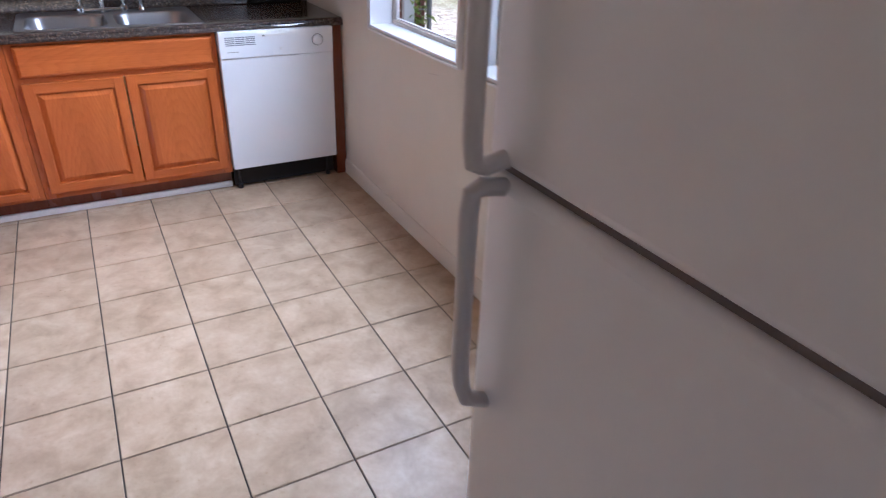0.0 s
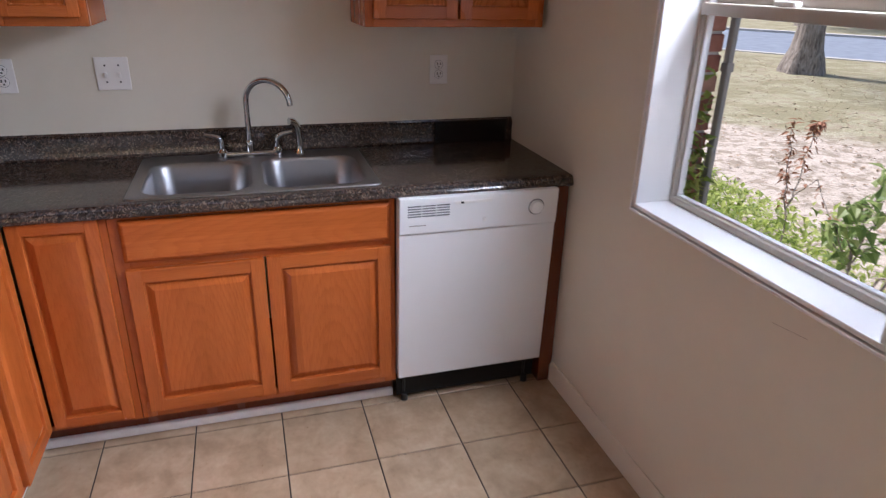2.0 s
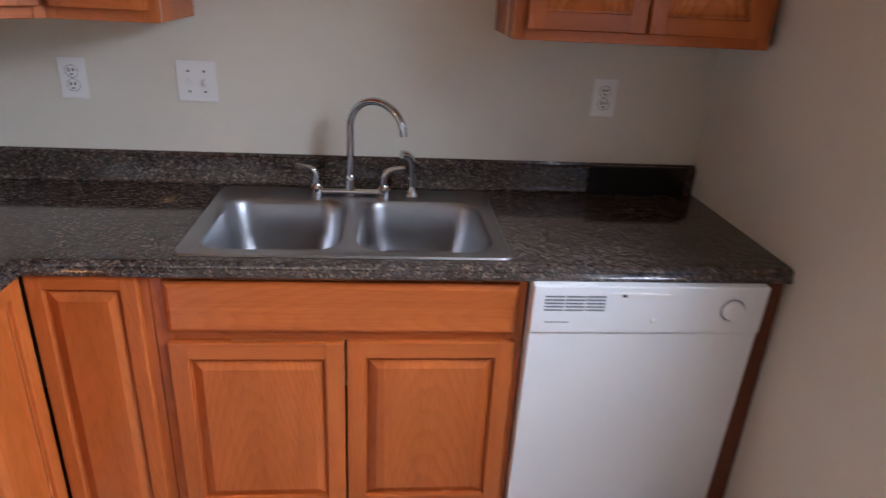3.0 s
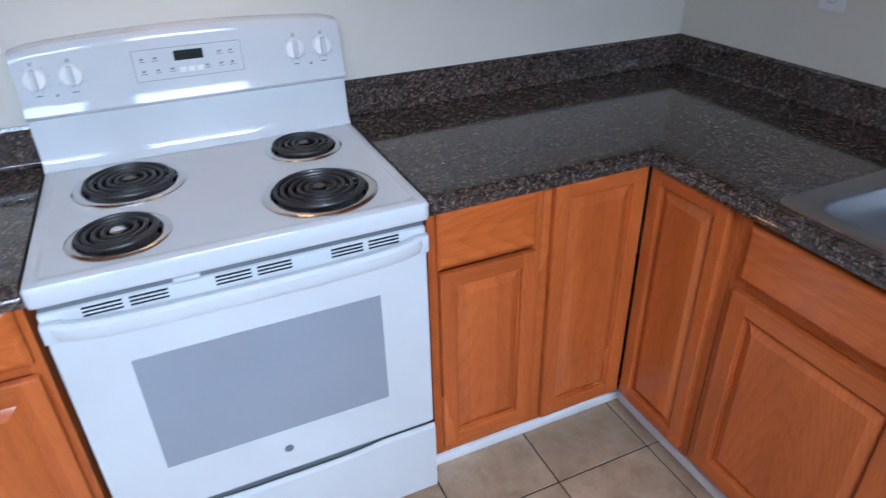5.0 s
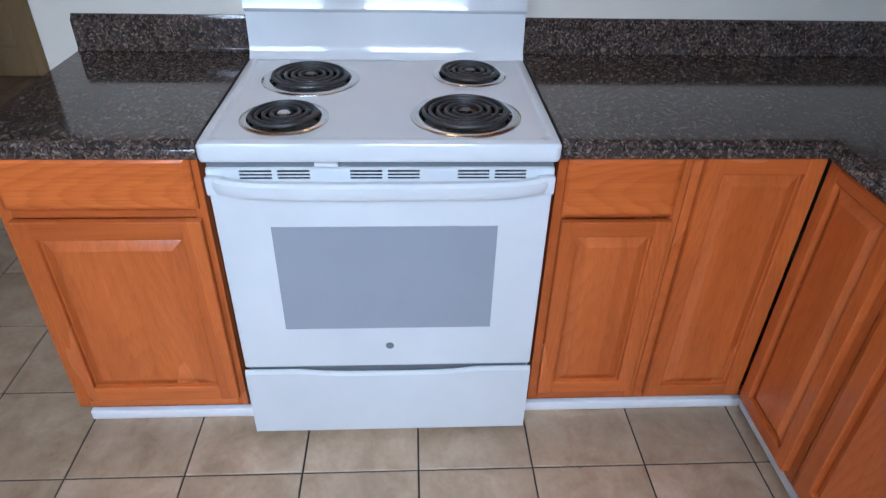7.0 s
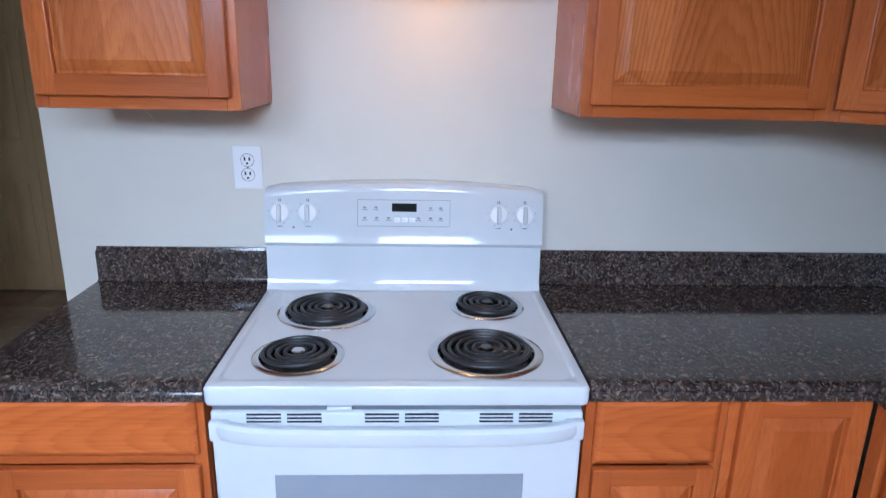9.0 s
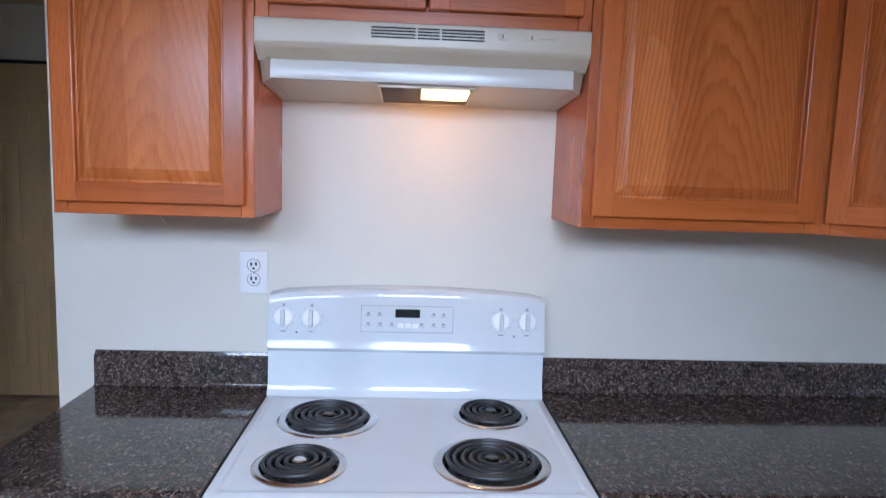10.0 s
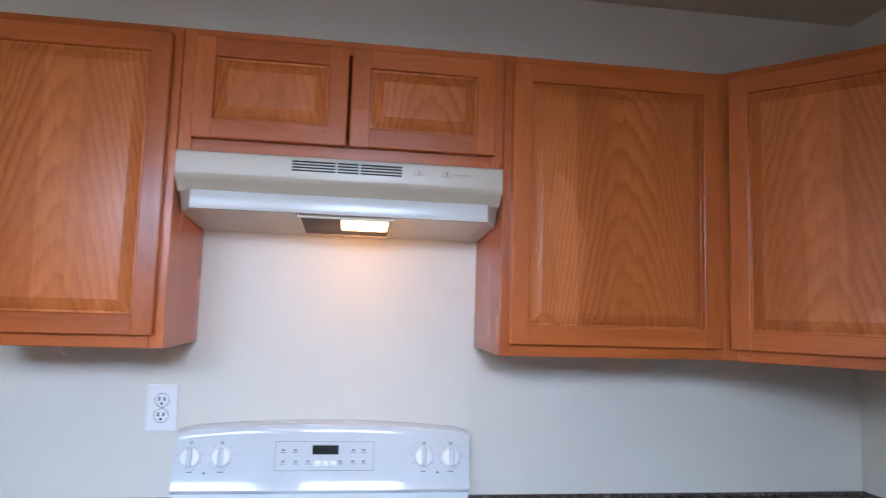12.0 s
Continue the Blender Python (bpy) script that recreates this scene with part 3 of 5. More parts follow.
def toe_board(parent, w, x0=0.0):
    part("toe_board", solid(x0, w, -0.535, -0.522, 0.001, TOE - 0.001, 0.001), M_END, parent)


# left of the range
c = thing("base_cabinet", pose(0, -2.455, 0, 0, 0, 90), "orange-stained wooden base cabinet with a drawer above a raised-panel door", "cabinet")
carcass(c, 0.455, BASE_D, TOE, BASE_TOP, 0.028, M_CAB_V, M_CAB_H, ((TOE, 0.165), (0.712, 0.736), (0.868, BASE_TOP)))
slab_front(c, 0.022, 0.440, 0.738, 0.870, 0.605, M_CAB_DRAWER)
raised_front("cabinet_door", c, 0.022, 0.440, 0.150, 0.712, 0.605, M_CAB_V, M_CAB_H)
toe_board(c, 0.455)
# between range and corner
c = thing("base_cabinet", pose(0, -1.222, 0, 0, 0, 90), "narrow orange-stained wooden base cabinet with a drawer above a raised-panel door", "cabinet")
carcass(c, 0.302, BASE_D, TOE, BASE_TOP, 0.026, M_CAB_V, M_CAB_H, ((TOE, 0.165), (0.705, 0.720), (0.868, BASE_TOP)))
slab_front(c, 0.020, 0.280, 0.714, 0.868, 0.605, M_CAB_DRAWER)
raised_front("cabinet_door", c, 0.022, 0.282, 0.150, 0.704, 0.605, M_CAB_V, M_CAB_H)
toe_board(c, 0.302)
# corner, with two doors at right angles
c = thing("corner_cabinet", pose(0, 0, 0), "orange-stained wooden corner base cabinet with two perpendicular doors", "cabinet")
bm = bmesh.new()
box(bm, 0.002, 0.585, -0.918, -0.902, TOE, BASE_TOP)
box(bm, 0.872, 0.888, -0.585, -0.002, TOE, BASE_TOP)
box(bm, 0.002, 0.585, -0.9015, -0.586, TOE, TOE + 0.016)
box(bm, 0.002, 0.8715, -0.5855, -0.002, TOE, TOE + 0.016)
part("body", bm, M_CAB_V, c)
part("frame_stile", solid(0.586, 0.6055, -0.9195, -0.870, TOE, BASE_TOP, 0.0015), M_CAB_V, c)
part("frame_stile", solid(0.868, 0.905, -0.606, -0.586, TOE, BASE_TOP, 0.0015), M_CAB_V, c)
part("frame_rail", solid(0.586, 0.603, -0.8695, -0.603, TOE, 0.128, 0.0015), M_CAB_H, c)
part("frame_rail", solid(0.6035, 0.8675, -0.604, -0.586, TOE, 0.128, 0.0015), M_CAB_H, c)
raised_front("cabinet_door", c, 0.0, 0.270, 0.128, 0.868, 0.0, M_CAB_V, M_CAB_H, turn=pose(0.606, -0.898, 0, 0, 0, 90))
raised_front("cabinet_door", c, 0.633, 0.884, 0.128, 0.868, 0.605, M_CAB_V, M_CAB_H)
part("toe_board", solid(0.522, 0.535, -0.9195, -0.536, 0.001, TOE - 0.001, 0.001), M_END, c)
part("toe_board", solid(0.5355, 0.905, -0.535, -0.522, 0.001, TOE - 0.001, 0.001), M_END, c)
# under the sink
c = thing("sink_cabinet", pose(0.906, 0, 0), "orange-stained wooden sink cabinet with a false drawer and two raised-panel doors", "cabinet")
carcass(c, 0.918, BASE_D, TOE, BASE_TOP, 0.045, M_CAB_V, M_CAB_H, ((TOE, 0.155), (0.684, 0.716), (0.852, BASE_TOP)), (), False)
slab_front(c, 0.032, 0.896, 0.712, 0.852, 0.605, M_CAB_H)
raised_front("cabinet_door", c, 0.030, 0.461, 0.140, 0.686, 0.605, M_CAB_V, M_CAB_H)
raised_front("cabinet_door", c, 0.467, 0.896, 0.140, 0.690, 0.605, M_CAB_V, M_CAB_H)
toe_board(c, 0.918)
part("knob_hole", lathe(bmesh.new(), ((0.0045, 0.0), (0.0045, 0.001), (0.0, 0.0012)), seg=12, cap=(True, False)), M_DARK, c, "screw hole where a knob was", pose(0.868, -0.6241, 0.47, 90))
# end panel by the window wall
p = tagged(new("cabinet_end_panel", finish(solid(2.436, 2.496, -0.612, -0.002, 0.001, BASE_TOP, 0.002), "cabinet_end_panel", M_END)), "dark red-brown stained end panel beside the dishwasher", "cabinet panel")

# white strips at the foot of the cabinets
def strip(name, x0, x1, y0, y1):
    bm = bmesh.new()
    box(bm, x0, x1, y0, y1, 0.001, 0.034, 0.004)
    structure(name, bm, M_WHITEVINYL, "white painted strip at the foot of the cabinets", "baseboard")
strip("trim_1", 0.5355, 0.555, -2.47, -1.99)
strip("trim_2", 0.5355, 0.555, -1.226, -0.5555)
strip("trim_3", 0.536, 1.822, -0.555, -0.5355)


# ---- countertops ----
TOP, EDGE = 0.908, 0.638
SPLASH = [(0.002, TOP + 0.0006), (0.002, 1.000), (0.006, 1.005), (0.012, 1.005), (0.0145, 0.997), (0.020, 0.995), (0.0235, 0.990), (0.0235, 0.919), (0.026, 0.912), (0.030, TOP + 0.0006)]
SLAB = [(0.002, 0.876), (0.002, TOP), (0.075, TOP), (0.578, TOP), (0.614, TOP), (0.626, TOP - 0.002), (0.633, TOP - 0.007), (0.6345, TOP - 0.0125), (0.632, TOP - 0.0165), (0.6335, TOP - 0.020), (EDGE, TOP - 0.026), (EDGE, TOP - 0.035), (0.632, 0.868), (0.620, 0.868), (0.615, 0.876), (0.578, 0.876), (0.075, 0.876)]


def sweep(profile, stations, skip=()):
    bm = bmesh.new()
    rings = [[bm.verts.new(s(d) + (z,)) for d, z in profile] for s in stations]
    k = len(profile)
    for i, (a, b_) in enumerate(zip(rings, rings[1:])):
        for j in range(k):
            if (i, j) not in skip:
                bm.faces.new((a[j], a[(j + 1) % k], b_[(j + 1) % k], b_[j]))
    bm.faces.new(rings[0])
    bm.faces.new(list(reversed(rings[-1])))
    return bm


def countertop(name, stations, hole, label):
    top = thing(name, pose(0, 0, 0), label, "countertop")
    part("worktop", sweep(SLAB, stations, ((hole, 2), (hole, 15))), M_COUNTER, top, "dark laminate top with a rolled front edge")
    ends = [stations[0], *([stations[1]] if len(stations) > 2 else []), stations[-1]]
    part("backsplash", sweep(SPLASH, ends), M_COUNTER, top, "low laminate upstand against the wall")
    return top


SX0, SX1 = 0.985, 1.760
countertop("countertop", [lambda d: (d, -1.2235), lambda d: (d, -d), lambda d: (SX0, -d), lambda d: (SX1, -d), lambda d: (2.497, -d)], 2,
           "glossy dark brown granite-print laminate worktop turning the corner round the sink")
countertop("countertop", [lambda d: (d, -2.470), lambda d: (d, -1.9905)], -1, "glossy dark brown granite-print laminate worktop beside the range")

# black strip added where the right end of the backsplash looks dark
sp = thing("splash_end_strip", pose(2.13, -0.030, TOP + 0.001, 4), "black strip added over the dark-looking right end of the backsplash", "backsplash piece")
part("strip", solid(0.0, 0.327, -0.016, 0.0, 0.0, 0.098, 0.004), M_SPLASH_BLACK, sp)
part("strip_end", solid(0.3275, 0.331, -0.0155, -0.0005, 0.0005, 0.0975, 0.001), M_DARK, sp)
cb = thing("loose_cable", pose(0, 0, 0), "short loose end of white cable under the wall cabinet", "cable")
part("wire", tube(bmesh.new(), [(0.20, -2.225, UP_Z0 - 0.001), (0.202, -2.215, UP_Z0 - 0.014), (0.205, -2.200, UP_Z0 - 0.028)], 0.0016, 8), M_PLASTIC, cb)


# ---- sink and faucet ----
sink = thing("sink", pose(0.959, -0.597, TOP), "brushed stainless steel double-bowl sink set in the worktop", "sink")
bm = bmesh.new()
outer0 = rounded_rect(0, 0.827, 0, 0.535, 0.03, 0.0008)
outer1 = rounded_rect(0.004, 0.823, 0.004, 0.531, 0.028, 0.0055)
outer2 = rounded_rect(0.012, 0.815, 0.012, 0.523, 0.024, 0.0035)
loops = ring_loft(bm, [outer0, outer1, outer2], True, (False, False))
edges = [bm.edges.get((loops[-1][i], loops[-1][(i + 1) % len(loops[-1])])) for i in range(len(loops[-1]))]
for bx0, bx1 in ((0.040, 0.395), (0.432, 0.787)):
    by0, by1 = 0.040, 0.425
    shape = []
    for inset, z, r in ((0, 0.0035, 0.075), (0.004, 0.000, 0.073), (0.010, -0.012, 0.070), (0.018, -0.10, 0.070), (0.030, -0.145, 0.075), (0.060, -0.165, 0.070), (0.11, -0.170, 0.05)):
        shape.append(rounded_rect(bx0 + inset, bx1 - inset, by0 + inset, by1 - inset, r, z))
    lp = ring_loft(bm, shape, True, (False, True))
    edges += [bm.edges.get((lp[0][i], lp[0][(i + 1) % len(lp[0])])) for i in range(len(lp[0]))]
bmesh.ops.triangle_fill(bm, use_beauty=True, use_dissolve=False, edges=edges)
part("basin", bm, M_STEEL, sink)
for cx in (0.2175, 0.6095):
    part("strainer", lathe(bmesh.new(), ((0.055, 0.0), (0.055, 0.003), (0.045, 0.0045), (0.036, 0.001), (0.0, 0.0005)), (cx, 0.235, -0.1698), 28, (True, False)), M_CHROME, sink, "chrome strainer")

f = thing("faucet", pose(1.357, -0.118, TOP + 0.004), "chrome two-handle gooseneck kitchen faucet on the sink's rear ledge", "faucet")
part("base_bar", solid(-0.112, 0.112, -0.017, 0.017, 0.001, 0.021, 0.007, 3), M_CHROME, f)
pts = [(0, 0, 0.0), (0, 0, 0.12)]
arc = [(0.078 - 0.078 * math.cos(a), -0.055 + 0.055 * math.cos(a), 0.212 + 0.086 * math.sin(a)) for a in [radians(k) for k in range(0, 186, 12)]]
pts += [(0, 0, 0.17)] + arc
part("spout", tube(bmesh.new(), pts, 0.0112, 16), M_CHROME, f)
part("spout_collar", lathe(bmesh.new(), ((0.018, 0.0), (0.017, 0.012), (0.0145, 0.045), (0.0135, 0.060), (0.0112, 0.064)), seg=24), M_CHROME, f)
for sgn in (-1, 1):
    h = part("handle_post", lathe(bmesh.new(), ((0.021, 0.0), (0.021, 0.022), (0.016, 0.028), (0.0135, 0.034), (0.0, 0.035)), (sgn * 0.103, 0, 0), 24, (True, False)), M_CHROME, f)
    bend = [(sgn * (0.103 + out), -0.10 * out, z) for out, z in ((0.0, 0.030), (0.0, 0.052), (0.002, 0.064), (0.008, 0.075), (0.018, 0.082), (0.032, 0.086), (0.062, 0.092))]
    part("lever", tube(bmesh.new(), bend, 0.0115, 14, 0.0060), M_CHROME, h)
s = thing("side_sprayer", pose(1.547, -0.112, TOP + 0.004), "chrome pull-out sprayer standing beside the faucet", "sprayer")
part("holder", lathe(bmesh.new(), ((0.022, 0.0), (0.020, 0.008), (0.013, 0.02), (0.012, 0.035)), seg=22), M_CHROME, s)
part("spray_head", tube(bmesh.new(), [(0, 0, 0.03), (0, 0, 0.07), (-0.002, -0.002, 0.10), (-0.010, -0.008, 0.120), (-0.022, -0.016, 0.132), (-0.036, -0.022, 0.134)], 0.0125, 14, 0.0150), M_CHROME, s)


# ---- dishwasher ----
dw = thing("dishwasher", pose(1.828, 0, 0), "white built-in dishwasher, its door slightly out of line, dark gap below", "dishwasher")
part("tub", solid(0.012, 0.594, -0.57, -0.01, 0.115, 0.862, 0.004), M_BLACK, dw)
lean = pose(0, -0.636, 0.872, 2.2) @ pose(0, 0.0, -0.872)
d = part("door_panel", solid(0.0, 0.602, -0.018, 0.030, 0.125, 0.7365, 0.004), M_DW, dw, "plain white door panel", lean)
d2 = part("control_panel", solid(0.0, 0.602, -0.024, 0.030, 0.738, 0.872, 0.004), M_DW, dw, "white control panel with vents and a dial", lean)
for r in range(5):
    for q in range(3):
        part("vent_slot", solid(0.030 + q * 0.052, 0.078 + q * 0.052, -0.0252, -0.0238, 0.803 + r * 0.0095, 0.8070 + r * 0.0095), M_GREYINK, d2)
part("latch_recess", solid(0.200, 0.340, -0.0255, -0.0238, 0.842, 0.853, 0.0005), M_PLASTIC, d2)
part("latch_slot", solid(0.222, 0.234, -0.0262, -0.0240, 0.843, 0.850), M_DARK, d2)
part("badge", solid(0.035, 0.095, -0.0250, -0.0238, 0.769, 0.7720), M_RUBBER, d2)
part("button", lathe(bmesh.new(), ((0.008, 0.0), (0.007, 0.004), (0.0, 0.005)), seg=16, cap=(True, False)), M_PLASTIC, d2, "", pose(0.315, -0.024, 0.775, 90))
kn = part("dial", lathe(bmesh.new(), ((0.027, 0.0), (0.027, 0.006), (0.022, 0.014), (0.0, 0.0155)), seg=32, cap=(True, False)), M_DW, d2, "round white dial", pose(0.515, -0.024, 0.808, 90))
part("dial_ring", lathe(bmesh.new(), ((0.029, 0.0), (0.0310, 0.0008), (0.0275, 0.0012)), seg=32, cap=(False, False)), M_GREYINK, d2, "", pose(0.515, -0.0243, 0.808, 90))
# near-black board puts the shade of the gap under the door into colour
part("gap_backing", solid(0.004, 0.598, -0.575, -0.56, 0.012, 0.118, 0.002), M_DARK, dw)
for lx in (0.02, 0.54):
    part("foot", lathe(bmesh.new(), ((0.014, 0.0), (0.014, 0.026), (0.010, 0.030)), (lx + 0.012, -0.592, 0.001), 16), M_BLACK, dw, "black levelling foot")
    part("leg", lathe(bmesh.new(), ((0.006, 0.0), (0.006, 0.095)), (lx + 0.012, -0.582, 0.0312), 10), M_BLACK, dw)


# ---- range (local frame: x along the wall, front towards -y) ----
rg = thing("electric_range", pose(0, -1.987, 0, 0, 0, 90), "white freestanding electric range with four black coil burners", "range")
RW = 0.760
BURNERS = ((0.187, -0.242, 0.118), (0.160, -0.500, 0.094), (0.598, -0.204, 0.092), (0.567, -0.482, 0.121))
part("body", solid(0.003, RW - 0.003, -0.590, -0.012, 0.045, 0.868, 0.004), M_ENAMEL, rg)
bm = bmesh.new()
rings = [rounded_rect(0.002, RW - 0.002, -0.645, -0.030, 0.012, 0.869), rounded_rect(0, RW, -0.648, -0.030, 0.014, 0.876), rounded_rect(0, RW, -0.648, -0.030, 0.014, 0.902),
         rounded_rect(0.004, RW - 0.004, -0.644, -0.030, 0.014, 0.909), rounded_rect(0.012, RW - 0.012, -0.636, -0.034, 0.014, 0.911), rounded_rect(0.022, RW - 0.022, -0.622, -0.040, 0.02, 0.9108), rounded_rect(0.027, RW - 0.027, -0.616, -0.046, 0.022, 0.9062), rounded_rect(0.034, RW - 0.034, -0.609, -0.050, 0.022, 0.9055)]
plate = ring_loft(bm, rings, True, (False, False))[-1]
rim = [bm.edges.get((plate[i], plate[(i + 1) % len(plate)])) for i in range(len(plate))]
for bx, by, br in BURNERS:
    hole = [bm.verts.new((bx + br * math.cos(k * math.pi / 24), by + br * math.sin(k * math.pi / 24), 0.9055)) for k in range(48)]
    rim += [bm.edges.new((hole[k], hole[(k + 1) % 48])) for k in range(48)]
bmesh.ops.triangle_fill(bm, use_beauty=True, use_dissolve=False, edges=rim)
part("cooktop", bm, M_ENAMEL, rg, "white enamel cooktop with a raised rim")


def spiral(r0, r1, turns, z, r):
    """A heating coil: it winds outwards, runs one turn at full radius and dips at both ends."""
    n_ = int(turns * 36)
    pts = []
    for i in range(n_ + 1):
        rr = min(r1, r0 + (r1 - r0) * i / (n_ - 30))
        dip = 0.007 * max(0, 1 - i / 5, 1 - (n_ - i) / 5)
        pts.append((rr * math.cos(i / 36 * 2 * math.pi), rr * math.sin(i / 36 * 2 * math.pi), z - dip))
    return tube(bmesh.new(), pts, r, 8)


def burner(x, y, rad, tilt, hub):
    pan = part("burner", lathe(bmesh.new(), ((rad * 0.845, -0.0080), (rad * 0.865, 0.0020), (rad * 0.885, 0.0046), (rad * 0.94, 0.0052), (rad * 1.01, 0.0044), (rad * 1.045, 0.0020), (rad * 1.05, 0.0002)), (0, 0, 0), 48, (False, False)), M_PAN, rg, "chrome drip pan ring round a black coil", pose(x, y, 0.9056))
    part("pan_bowl", lathe(bmesh.new(), ((rad * 0.842, -0.0082), (rad * 0.78, -0.020), (rad * 0.62, -0.029), (rad * 0.30, -0.032), (0.0, -0.032)), (0, 0, 0), 40, (False, False)), M_PANBOWL, pan, "chrome drip pan coloured dark for its black reflections")
    part("coil", spiral(0.020, rad * 0.79, 5.0 if rad > 0.1 else 4.0, 0.0120, 0.0047), M_COIL, pan, "black spiral heating coil", pose(0, 0, 0, tilt, tilt * 0.5, 40))
    bm = bmesh.new()
    for a in (0, 120, 240):
        c_, s_ = math.cos(radians(a)), math.sin(radians(a))
        tube(bm, [(0.012 * c_, 0.012 * s_, 0.0026), (rad * 0.86 * c_, rad * 0.86 * s_, 0.0026)], 0.003, 6)
    part("support", bm, M_PAN, pan)
    part("hub", lathe(bmesh.new(), ((0.015, 0.004), (0.015, 0.013), (0.012, 0.0155), (0.0, 0.0155)), seg=20, cap=(True, False)), hub, pan)


for (bx, by, br), tilt, hub in zip(BURNERS, (0.8, -2.0, 1.4, -0.6), (M_PANBOWL, M_PAN, M_PANBOWL, M_PANBOWL)):
    burner(bx, by, br, tilt, hub)

# backguard
bm = bmesh.new()
prof = [(-0.012, 0.906), (-0.090, 0.906), (-0.094, 0.910), (-0.078, 0.935), (-0.072, 1.030), (-0.085, 1.037), (-0.0887, 1.0425), (-0.0867, 1.0485), (-0.0825, 1.0610), (-0.0765, 1.088), (-0.0660, 1.1605), (-0.0645, 1.172), (-0.058, 1.184), (-0.040, 1.188), (-0.012, 1.188)]
n_st, rings = 20, []
for i in range(n_st + 1):
    u = i / n_st
    rise = 0.019 * (1 - (2 * u - 1) ** 2)
    edge = 0.006 if i in (0, n_st) else 0.0
    rings.append([(0.003 + (RW - 0.006) * u, y, z + (rise if z > 1.1 else 0) - (edge if z > 1.1 else 0)) for y, z in prof])
ring_loft(bm, rings)
bg = part("backguard", bm, M_ENAMEL, rg, "white console with knobs and a clock")
SLOPE = math.degrees(math.atan2(0.0105, 0.0725))


def on_console(x, z, off=0.0):
    return pose(x, -0.0765 + (z - 1.088) * 0.0105 / 0.0725 - off, z, -SLOPE)


pl = part("clock_panel", solid(0, 0.251, -0.0012, 0.0006, -0.036, 0.036, 0.0006), M_ENAMEL, bg, "", on_console(0.252, 1.124, 0.0016))
bm = bmesh.new()
for a in ((0, 0.251, 0.0352, 0.0362), (0, 0.251, -0.0362, -0.0352), (0, 0.001, -0.036, 0.036), (0.25, 0.251, -0.036, 0.036)):
    box(bm, a[0], a[1], -0.0016, -0.0004, a[2], a[3])
part("clock_outline", bm, M_GREYINK, bg, "", on_console(0.252, 1.124, 0.0016))
part("display", solid(0.093, 0.160, -0.0022, -0.0006, 0.004, 0.027), M_DISPLAY, bg, "dark clock display", on_console(0.252, 1.124, 0.0016))
for bx, bz in ((0.02, 0.012), (0.05, 0.012), (0.02, -0.016), (0.052, -0.016), (0.084, -0.016), (0.165, -0.016), (0.198, 0.012), (0.225, 0.012), (0.198, -0.016), (0.225, -0.016)):
    part("key_legend", solid(bx - 0.007, bx + 0.007, -0.0020, -0.0008, bz - 0.004, bz - 0.0025), M_GREYINK, pl)
    part("key", solid(bx - 0.004, bx + 0.004, -0.0020, -0.0008, bz + 0.001, bz + 0.005), M_GREYINK, pl)
for bx in (0.108, 0.128, 0.148):
    part("key", solid(bx - 0.008, bx + 0.008, -0.0030, -0.0008, -0.024, -0.012, 0.002), M_PLASTIC, pl)
for kx in (0.044, 0.119, 0.635, 0.707):
    kb = part("knob", lathe(bmesh.new(), ((0.0255, 0.0), (0.0250, 0.006), (0.0215, 0.010), (0.0, 0.0115)), seg=32, cap=(True, False)), M_PLASTIC, bg, "white control knob", on_console(kx, 1.122, 0.0005) @ pose(0, 0, 0, 90))
    part("grip", solid(-0.0055, 0.0055, -0.0235, 0.0235, 0.009, 0.024, 0.004), M_ENAMEL, kb)
    bm = bmesh.new()
    box(bm, -0.0035, -0.001, 0.030, 0.038, 0.0, 0.0008)
    box(bm, 0.001, 0.0035, 0.030, 0.038, 0.0, 0.0008)
    box(bm, -0.007, 0.007, -0.038, -0.0355, 0.0, 0.0008)
    for a in range(40, 321, 40):
        cx, cz = 0.031 * math.sin(radians(a)), 0.031 * math.cos(radians(a))
        box(bm, cx - 0.001, cx + 0.001, cz - 0.001, cz + 0.001, 0.0, 0.0008)
    part("knob_print", bm, M_GREYINK, kb)
for kx in (0.080, 0.672):
    part("indicator", lathe(bmesh.new(), ((0.0028, 0.0), (0.0028, 0.0012), (0.0, 0.0016)), seg=12, cap=(True, False)), M_BLACK, bg, "", on_console(kx, 1.083, 0.0004) @ pose(0, 0, 0, 90))

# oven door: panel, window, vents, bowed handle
part("gap_strip", solid(0.010, RW - 0.010, -0.624, -0.595, 0.8475, 0.8685), M_GREYGAP, rg, "grey strip painting the shade in the gap under the cooktop")
part("latch_tab", solid(0.238, 0.288, -0.642, -0.6245, 0.8550, 0.8640, 0.002), M_ENAMEL, rg)
od = part("oven_door", solid(0.006, RW - 0.006, -0.632, -0.594, 0.270, 0.847, 0.006), M_ENAMEL, rg, "white oven door with a grey window")
part("door_glass", solid(0.127, 0.638, -0.6336, -0.628, 0.402, 0.702, 0.0008), M_OVENGLASS, od, "grey tinted oven window")
for vx in (0.078, 0.158, 0.312, 0.392, 0.542, 0.622):
    for vz in (0.8255, 0.8335, 0.8415):
        part("vent_slot", solid(vx, vx + 0.068, -0.6332, -0.630, vz - 0.0018, vz + 0.0018), M_DARK, od)
bm = bmesh.new()
hp = []
